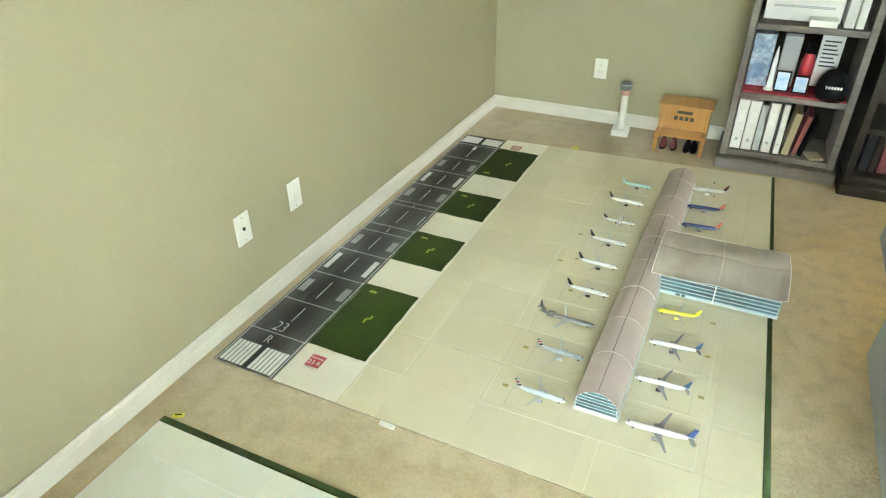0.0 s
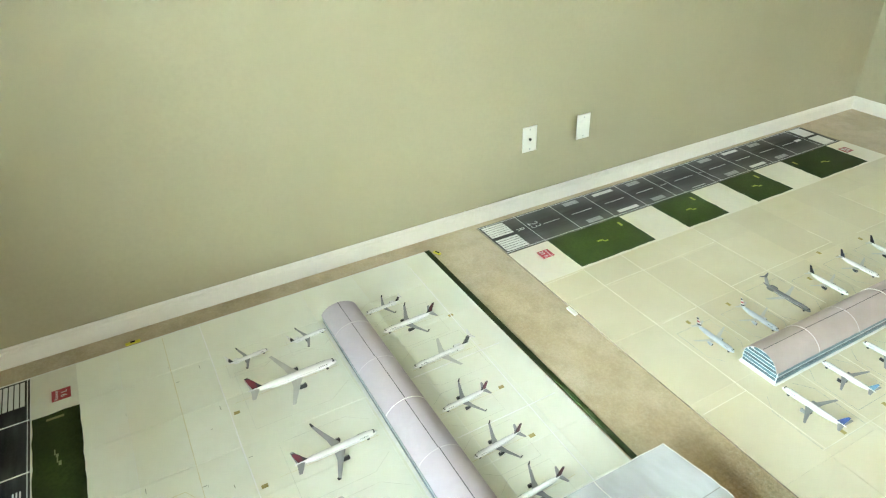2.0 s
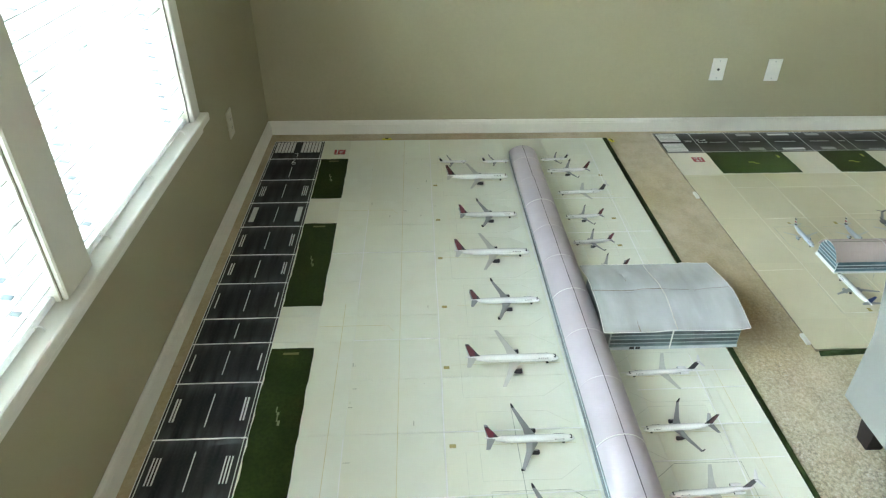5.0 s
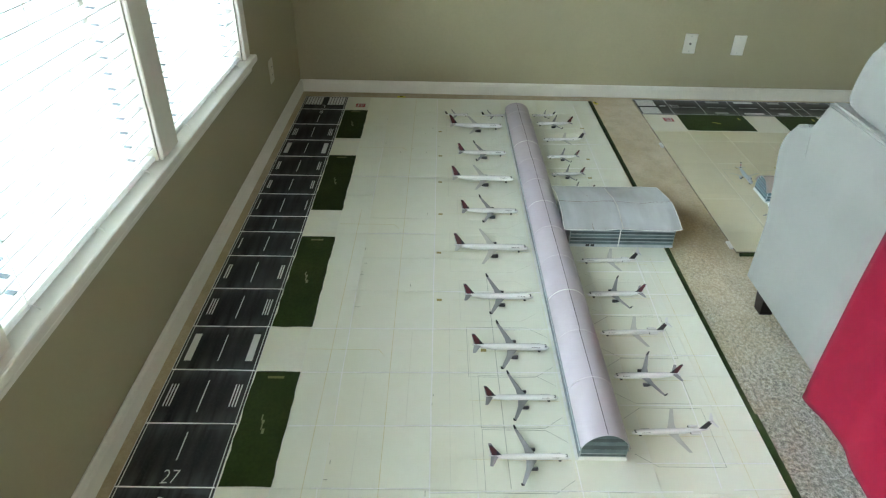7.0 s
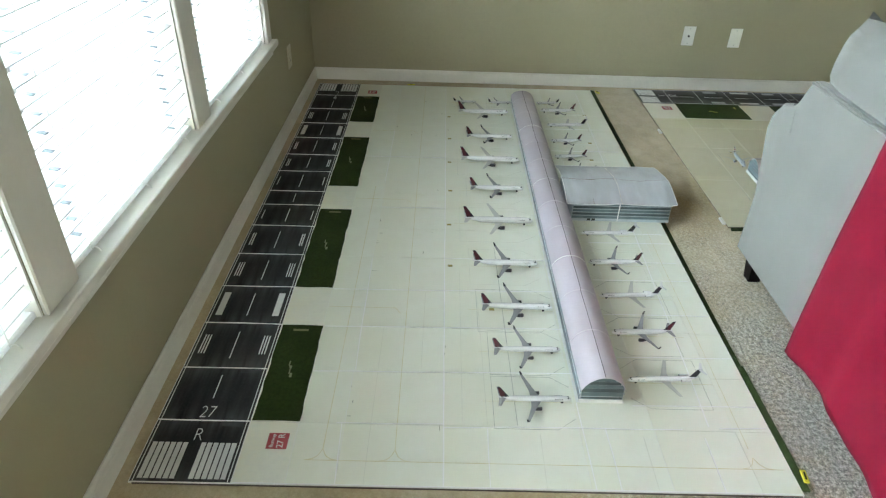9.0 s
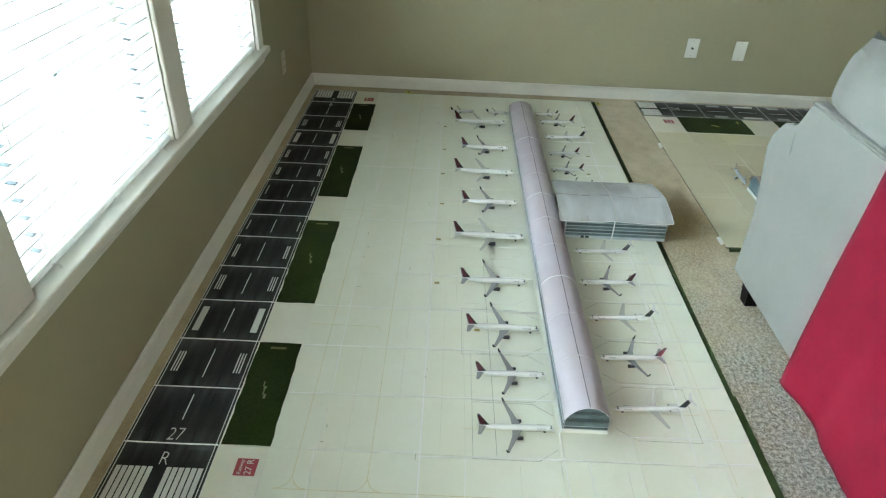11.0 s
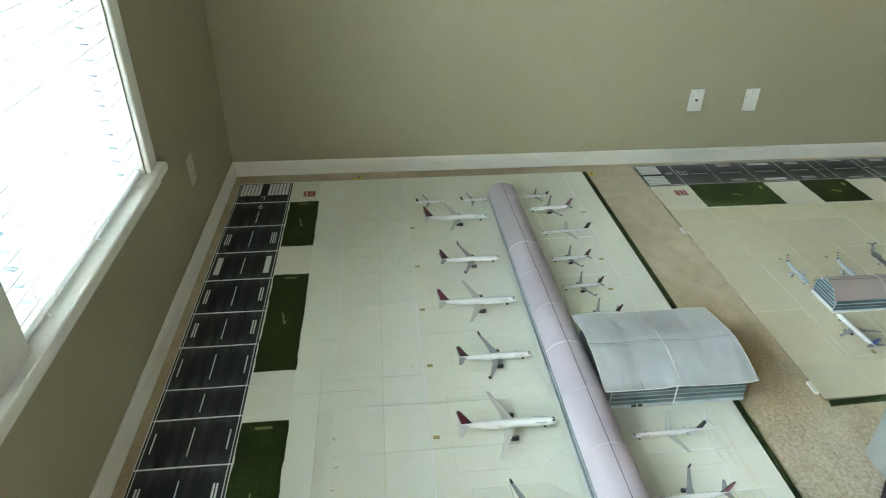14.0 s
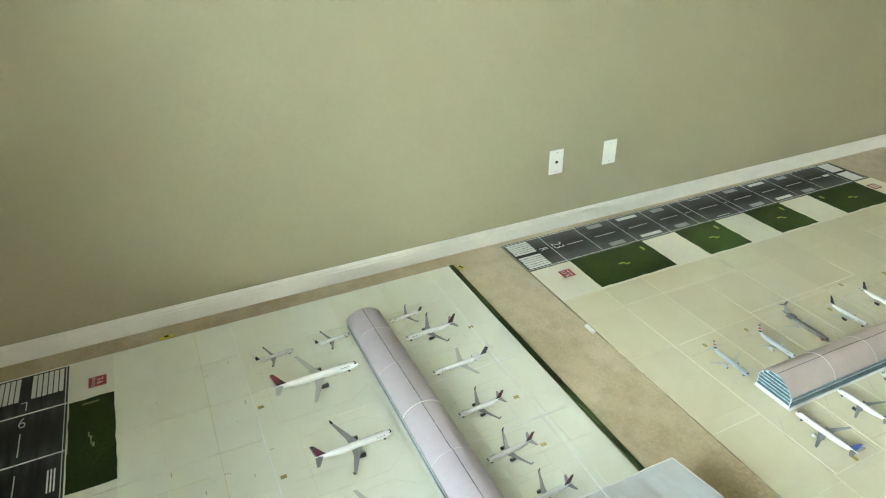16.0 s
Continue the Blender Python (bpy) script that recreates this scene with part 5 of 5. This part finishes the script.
def runway(parent, stops, y0, w, kinds, mk, swap):
    """Sheets between the given stops. swap: the runway runs along y of the board, not along x."""
    rnd = random.Random(5)
    for k, (a, b) in enumerate(zip(stops, stops[1:])):
        lo, hi = min(a, b) + 0.0012, max(a, b) - 0.0012
        ln = hi - lo
        sheet = part("runway_sheet", box(B(), 0, 0, 0, ln, w, 0.0012), ASPHALT_N if swap else ASPHALT, parent)
        far = k > len(stops) / 2
        rz = rnd.uniform(-0.25, 0.25)
        if swap:
            # along +y, across +x
            sheet.matrix_basis = pose(y0 + w, lo, TOP - 0.0012, 0, 0, 90 + rz)
        else:
            sheet.matrix_basis = pose(hi, y0 + w, TOP - 0.0012, 0, 0, 180 + rz)
        runway_markings(kinds[k], sheet, ln, w, mk, far)


def joint(parent, x0, y0, x1, y1, w):
    """A thin white line where two sheets meet."""
    rj = random.Random(int(1000 * (x0 + 3 * y0 + 7 * x1)))
    n = max(2, int(math.hypot(x1 - x0, y1 - y0) / 0.12))
    pts = [(x0 + (x1 - x0) * k / n + rj.uniform(-0.0012, 0.0012), y0 + (y1 - y0) * k / n + rj.uniform(-0.0012, 0.0012)) for k in range(n + 1)]
    return strip(parent, pts, w * (1.1 if parent == board_s else 0.65), JOINT if parent == board_s else JOINT_N, "sheet_joint", 0.0018 if parent == board_s else 0.0010)


def strip(parent, pts, w, material, name="painted_line", high=0.0006):
    """A thin painted line along flat points."""
    bm = B()
    for (x0, y0), (x1, y1) in zip(pts, pts[1:]):
        l = math.hypot(x1 - x0, y1 - y0) or 1
        nx, ny = -(y1 - y0) / l * w / 2, (x1 - x0) / l * w / 2
        prism(bm, [(x0 + nx, y0 + ny), (x1 + nx, y1 + ny), (x1 - nx, y1 - ny), (x0 - nx, y0 - ny)], TOP + 0.0002, TOP + high)
    return part(name, bm, material, parent)


def glyph(text, size, parent, x, y, rz, material=MARK):
    ob = new("painted_character", lettering(text, size, material, 0.0003, 0.018))
    ob.parent = parent
    ob.matrix_basis = pose(x, y, TOP + 0.0004, 0, 0, rz) @ Matrix.Diagonal((0.80, 1.12, 1.0, 1.0))
    return ob


board_s = thing("airport_board", "pale paper airport layout with runway and grass on foam board", "airport layout board", pose(0, 0, 0), group="airport boards")
SB = dict(x0=-1.135, x1=1.880, y0=-0.765, y1=0.975)
part("foam_board", box(B(), SB["x0"], SB["y0"], 0.0005, SB["x1"], SB["y1"], TOP - 0.0013), PAPER_EDGE, board_s, "white foam board base")
S_STOPS = [1.878, 1.675, 1.465, 1.252, 1.045, 0.835, 0.622, 0.445, 0.318, 0.118, -0.068, -0.278, -0.478, -0.695, -0.92, -1.128]
S_KINDS = ["threshold", "number", "three", "aim", "three", "two", "one", "short", "one", "two", "two", "aim", "three", "number", "threshold"]
runway(board_s, S_STOPS, -0.762, 0.257, S_KINDS, MARK, False)
glyph("27", 0.056, board_s, 1.645, -0.632, 90)
glyph("R", 0.056, board_s, 1.727, -0.632, 90)
glyph("9", 0.062, board_s, -0.885, -0.632, -90)
glyph("L", 0.062, board_s, -0.965, -0.632, -90)
# apron sheets, laid in rows with thin gaps
COLS = [-0.503, -0.366, -0.238, 0.040, 0.425, 0.640, 0.870, 0.974]
rnd = random.Random(11)
for a, b in zip(S_STOPS, S_STOPS[1:]):
    for c, d in zip(COLS, COLS[1:]):
        g = 0.0009 if rnd.random() < 0.55 else 0.0003
        ob = part("apron_sheet", box(B(), -(a - b) / 2 + g, -(d - c) / 2 + g, 0, (a - b) / 2 - g, (d - c) / 2 - g, 0.0012), CONCRETE if c < -0.45 else APRON_S, board_s)
        ob.matrix_basis = pose((a + b) / 2, (c + d) / 2, TOP - 0.0012 + rnd.uniform(-0.0002, 0.0002), 0, 0, rnd.uniform(-0.15, 0.15))
GR = TOP + 0.0008
for x0, x1 in ((-0.912, -0.512), (-0.296, 0.260), (0.476, 1.042), (1.256, 1.672)):
    gp = grass_sheet(board_s, x0, -0.500, x1, -0.365, "dark green paper grass patch")
    xm = (x0 + x1) / 2
    for dx, ln in ((-0.034, 0.022), (-0.014, 0.012), (-0.004, 0.026), (0.018, 0.018)):
        part("printed_bar", box(B(), xm + dx, -0.437 + 0.2 * (dx + 0.01), GR + 0.001, xm + dx + ln, -0.4335 + 0.2 * (dx + 0.01) + 0.004 * (ln < 0.02), GR + 0.0014), GRASS_LIGHT, gp)
    part("printed_bar", box(B(), x0 + 0.02, -0.46, GR + 0.001, x0 + 0.03, -0.41, GR + 0.0014), GRASS_MARK, gp)


def runway_sign(parent, x, y, rz, text):
    s = part("runway_sign", box(B(), -0.027, -0.028, 0, 0.027, 0.028, 0.0008), RED, parent, "red paper runway sign with white print")
    s.matrix_basis = pose(x, y, TOP + 0.0004, 0, 0, rz)
    if text:
        for line, size, dy in (("Runway", 0.0145, 0.014), (text, 0.026, -0.009)):
            ob = new("lettering", lettering(line, size, MARK, 0.0003))
            ob.parent = s
            ob.matrix_basis = pose(0, dy, 0.0011)
    else:
        for dx, wd, y0, y1 in ((-0.019, 0.036, 0.009, 0.017), (-0.019, 0.012, -0.018, 0.0), (-0.004, 0.009, -0.018, 0.0), (0.011, 0.009, -0.018, 0.0)):
            part("printed_bar", box(B(), dx, y0, 0.0008, dx + wd, y1, 0.0013), MARK, s)


runway_sign(board_s, 1.742, -0.412, 180, "27 R")
runway_sign(board_s, -0.993, -0.415, 180, "9 L")


for x in S_STOPS[1:-1]:
    joint(board_s, x, -0.76, x, -0.506, 0.0032)
for k, x in enumerate(S_STOPS[1:10]):
    tp = part("tape_patch", box(B(), -0.014, -0.03, 0, 0.014, 0.03, 0.0004, 0.0001), TAPE_CLEAR, board_s, "shiny clear tape over a sheet joint")
    tp.matrix_basis = pose(x + 0.006, -0.548 - 0.004 * (k % 3), TOP + 0.0004, 0, 0, (5 * k) % 7 - 3)
for x in S_STOPS[1:5]:
    if x < 1.6:
        joint(board_s, x + 0.004, -0.36, x - 0.008, 0.44, 0.0026)
for x, y0, y1 in ((0.835, 0.60, 0.95), (0.835, 0.04, 0.43), (0.622, 0.60, 0.95), (-0.068, -0.36, 0.04), (-0.478, 0.60, 0.93), (1.674, -0.26, 0.040), (1.684, 0.042, 0.174), (1.676, 0.176, 0.722), (1.664, 0.83, 0.966), (1.584, 0.60, 0.968), (1.376, 0.60, 0.97), (1.16, 0.60, 0.965), (0.955, 0.60, 0.96), (0.694, 0.63, 0.965), (0.30, 0.60, 0.96), (-0.19, 0.60, 0.95), (0.445, -0.24, 0.04)):
    joint(board_s, x, y0, x - 0.004, y1, 0.0024)
joint(board_s, -1.12, 0.044, 1.877, 0.041, 0.0032)
for y0, y1, xa, xb in ((-0.238, -0.245, 1.877, 1.672), (0.163, 0.165, 1.877, 1.684), (0.437, 0.433, 1.877, 1.58), (0.503, 0.501, 1.877, 1.672), (0.772, 0.776, 1.877, 1.70), (0.800, 0.842, 1.66, 0.55), (0.842, 0.868, 0.20, -1.05), (-0.234, -0.238, 1.46, 0.85), (-0.24, -0.236, 0.2, -0.4)):
    joint(board_s, xa, y0, xb, y1, 0.0024)


for y, x in ((-0.285, 0.25), (-0.090, -1.12)):
    strip(board_s, [(x, y + 0.004), (1.765, y)], 0.0017, YELLOW_OLD)
strip(board_s, [(1.802, -0.33), (1.802, 0.955)], 0.0017, YELLOW_OLD)
for y in (-0.285, -0.090, 0.885):
    for side in (-1, 1):
        strip(board_s, [(1.802, y + side * 0.042), (1.798, y + side * 0.024), (1.787, y + side * 0.010), (1.765, y)], 0.0019, YELLOW_OLD)
# grey print lines behind the west gates
strip(board_s, [(1.668, 0.252), (0.75, 0.240)], 0.0016, STAND_GREY, "stand_outline")
strip(board_s, [(1.668, 0.166), (1.10, 0.160)], 0.0012, STAND_FADED, "stand_outline")
for y, xa, xb in ((-0.165, 1.877, 1.26), (0.095, 1.66, 0.90), (-0.03, 1.46, 1.06), (0.31, 1.877, 1.70), (0.60, 1.877, 1.70)):
    strip(board_s, [(xa, y), (xb, y + 0.003)], 0.0010, STAND_FADED, "print_line")
# front edge: a white cut rim over a dark strip that draws the shadow
strip(board_s, [(1.8775, -0.50), (1.8775, 0.972)], 0.0028, JOINT, "sheet_rim", 0.0014)
part("board_edge", box(B(), 1.8803, SB["y0"] + 0.01, 0.0, 1.8822, SB["y1"] - 0.004, 0.0046), EDGE_SHADE, board_s, "dark brown strip drawing the shadow under the board edge")
strip(board_s, [(1.735, 0.885), (0.6, 0.897)], 0.0012, YELLOW_OLD)
for x in (-0.40, 0.37, 1.15):
    strip(board_s, [(x, -0.36), (x, -0.13), (x + 0.03, -0.11)], 0.0016, YELLOW_OLD)
for k, px, py, h in SOUTH_PLANES:
    s = 1 if h > 0 else -1
    ln = SCHEMES[k]["length"]
    a, b = py - s * ln * 1.05, py + s * 0.005
    hw = ln * 0.47
    ink = STAND_GREY if px > 0.9 else STAND_FADED
    strip(board_s, [(px - hw, a), (px + hw, a), (px + hw, b - s * ln * 0.25), (px + hw * 0.6, b)], 0.0011, ink, "stand_outline")
    strip(board_s, [(px - hw, a), (px - hw, b - s * ln * 0.25), (px - hw * 0.6, b)], 0.0011, ink, "stand_outline")
    strip(board_s, [(px, a - s * 0.03), (px, b)], 0.0010, YELLOW_OLD, "lead_in_line")
# green edge strip and scuffs
bm = B()
prism(bm, [(-1.137, 0.9765), (0.2, 0.985), (0.9, 0.978), (1.40, 0.9765), (1.40, 0.991), (0.9, 0.993), (0.2, 1.001), (-1.137, 0.998)], 0.0, 0.006)
part("edge_strip", bm, TAPE, board_s, "dark green paper edging strip")
part("edge_strip", box(B(), 1.402, 0.9762, 0.0, 1.865, 0.998, 0.006), TAPE, board_s, "dark green paper edging strip")
rnd = random.Random(3)
for k in range(30):
    x, y = rnd.uniform(-1.0, 1.7), rnd.choice((rnd.uniform(-0.2, 0.1), -0.232 + rnd.uniform(-0.01, 0.01), rnd.uniform(-0.1, 0.05)))
    l, w = rnd.uniform(0.004, 0.02), rnd.uniform(0.001, 0.0025)
    if rnd.random() < 0.5:
        l, w = w, l
    part("scuff", box(B(), x, y, TOP, x + l, y + w, TOP + 0.0004), DIRT, board_s)
yellow_tags([(x, y, 90, "small ochre gate tag lying on the apron") for x, y in ((-0.62, 0.062), (-0.31, 0.064), (-0.023, 0.063), (0.278, 0.066), (0.58, 0.060), (0.884, 0.063), (1.146, 0.208), (-0.09, 0.79), (-0.30, 0.82), (-0.70, 0.86))])
for x, y, r, w, l in ((1.823, 1.000, -8, 0.040, 0.014), (-1.145, -0.18, 0, 0.012, 0.05), (-1.095, 1.015, 25, 0.035, 0.015)):
    t = thing("yellow_clip", "small bright yellow board clip at the edge", "clip", pose(x, y, TOP if y < 0.97 and x > -1.1 else 0.0062, 0, 0, r), group="yellow clips")
    part("body", box(B(), -w / 2, -l / 2, 0, w / 2, l / 2, 0.006, 0.001), YELLOW, t)
    part("lever", box(B(), -w * 0.3, -l * 0.15, 0.006, w * 0.3, l * 0.15, 0.008), BLACK, t)

board_n = thing("airport_board", "cream paper airport layout with runway and grass squares", "airport layout board", pose(0, 0, 0), group="airport boards")
NQ = [(-1.183, 1.260), (0.541, 1.266), (0.470, 3.515), (-1.181, 3.412)]
# dark base colour: its visible rim stands for a thin shadow line
part("foam_board", prism(B(), NQ, 0.0005, TOP - 0.0013), BOARD_RIM_SHADE, board_n, "board base coloured dark to draw the shadow line at its edge")
N_STOPS = [1.264, 1.457, 1.652, 1.847, 2.040, 2.220, 2.283, 2.483, 2.521, 2.720, 2.895, 3.085, 3.280, 3.410]
N_KINDS = ["threshold", "number", "block", "aim", "block", "none", "one", "none", "block", "aim", "block", "number", "blocks"]
runway(board_n, N_STOPS, -1.180, 0.244, N_KINDS, MARK, True)
glyph("23", 0.066, board_n, -1.073, 1.493, 0)
glyph("R", 0.054, board_n, -1.071, 1.418, 0)
part("painted_bar", box(B(), -1.068, 3.215, TOP, -1.05, 3.26, TOP + 0.0006), MARK, board_n)
def n_edge(y):
    """The east edge of the north board at y."""
    return NQ[1][0] + (NQ[2][0] - NQ[1][0]) * (y - NQ[1][1]) / (NQ[2][1] - NQ[1][1])
def n_far(x):
    return NQ[3][1] + (NQ[2][1] - NQ[3][1]) * (x - NQ[3][0]) / (NQ[2][0] - NQ[3][0])
NCOLS = [-0.932, -0.688, -0.545, -0.282, 0.054, 0.384, 0.536]
NROWS = [1.264, 1.455, 1.650, 1.850, 2.048, 2.246, 2.446, 2.646, 2.846, 3.046, 3.26, 3.50]
rnd = random.Random(21)
for a, b in zip(NROWS, NROWS[1:]):
    for c, d in zip(NCOLS, NCOLS[1:]):
        g = 0.0005 if rnd.random() < 0.3 else 0.0002
        p = [(c + g, a + g), (d - g, a + g), (d - g, b - g), (c + g, b - g)]
        p = [(min(x, n_edge(y) - 0.001), min(y, n_far(x) - 0.001) if b < 3.45 else (y if y < 3.3 else n_far(x) - 0.001)) for x, y in p]
        zt = TOP + rnd.uniform(-0.0002, 0.0002)
        part("apron_sheet", prism(B(), p, zt - 0.0012, zt), CONCRETE_N if c < -0.9 else APRON_N, board_n)
for y in N_STOPS[1:-1]:
    strip(board_n, [(-1.182, y), (-0.938, y)], 0.0022, MARK, "sheet_joint")
for y, x0, x1 in ((1.455, -0.69, 0.10), (1.652, -0.70, -0.055), (1.853, -0.55, -0.055), (2.054, -0.69, -0.06), (2.446, -0.42, -0.31), (2.846, -0.55, -0.30), (1.662, 0.10, 0.495), (1.849, 0.10, 0.49), (1.46, 0.1, 0.36)):
    joint(board_n, x0, y, x1, y + 0.004, 0.0026)
for x, y0, y1 in ((-0.677, 1.27, 1.45), (-0.275, 1.476, 1.652), (-0.555, 1.45, 2.05), (-0.305, 1.85, 2.45), (0.36, 1.45, 2.2), (0.10, 1.27, 1.46), (-0.30, 2.6, 3.3)):
    joint(board_n, x, y0, x - 0.004, y1, 0.0026)
for k, (y0, y1) in enumerate(((1.463, 1.856), (2.050, 2.296), (2.487, 2.728), (2.934, 3.292))):
    gp = grass_sheet(board_n, -0.932, y0, -0.699, y1, "dark green paper grass square")
    ym = (y0 + y1) / 2
    for gx, gy, hx, hy in ((-0.820, -0.022, -0.811, 0.004), (-0.816, 0.002, -0.802, 0.009), (-0.806, 0.006, -0.798, 0.026)):
        part("printed_bar", box(B(), gx, ym + gy, GR + 0.001, hx, ym + hy, GR + 0.0014), GRASS_YELLOW, gp)
    part("printed_bar", box(B(), -0.893, y1 - 0.046 if k != 3 else y0 + 0.034, GR + 0.001, -0.862, y1 - 0.034 if k != 3 else y0 + 0.046, GR + 0.0014), GRASS_YELLOW, gp)
runway_sign(board_n, -0.853, 1.395, 0, "23 R")
runway_sign(board_n, -0.846, 3.335, 0, "")
for k, px, py, h in NORTH_PLANES:
    s = 1 if abs(h) < 90 else -1
    ln = SCHEMES[k]["length"]
    a, b, hw = px - s * ln * 1.05, px + s * 0.005, ln * 0.47
    strip(board_n, [(a, py - hw), (a, py + hw), (b - s * ln * 0.25, py + hw), (b, py + hw * 0.6)], 0.0011, STAND_GREY, "stand_outline")
    strip(board_n, [(a, py - hw), (b - s * ln * 0.25, py - hw), (b, py - hw * 0.6)], 0.0011, STAND_GREY, "stand_outline")
bm = B()
prism(bm, [(n_edge(1.27) + 0.0015, 1.275), (n_edge(2.0) + 0.0015, 2.0), (n_edge(3.52) + 0.0015, 3.52), (n_edge(3.52) + 0.014, 3.525), (n_edge(2.0) + 0.017, 2.0), (n_edge(1.27) + 0.022, 1.27)], 0.0, 0.006)
part("edge_strip", bm, TAPE, board_n, "dark green paper edging strip")
yellow_tags([(x, y, 0, "small ochre gate tag lying on the apron") for x, y in ((-0.232, 1.557), (-0.233, 1.758), (-0.247, 1.979), (-0.187, 2.143), (-0.284, 2.332), (-0.224, 2.37), (-0.264, 2.57), (0.334, 2.159), (0.337, 1.967), (0.342, 1.762), (0.345, 1.56))])
for x, y in ((-0.496, 1.252), (0.485, 1.256)):
    t = thing("white_clip", "small white paper clip strip at the board edge", "clip", pose(x, y, 0.0002), group="white clips")
    part("body", box(B(), -0.025, -0.006, 0, 0.025, 0.008, 0.0095, 0.001), PLATE, t)
t = thing("yellow_clip", "small bright yellow board clip at the edge", "clip", pose(-0.545, 3.478, 0.0002, 0, 0, 5), group="yellow clips")
part("body", box(B(), -0.02, -0.008, 0, 0.02, 0.008, 0.009, 0.001), YELLOW, t)
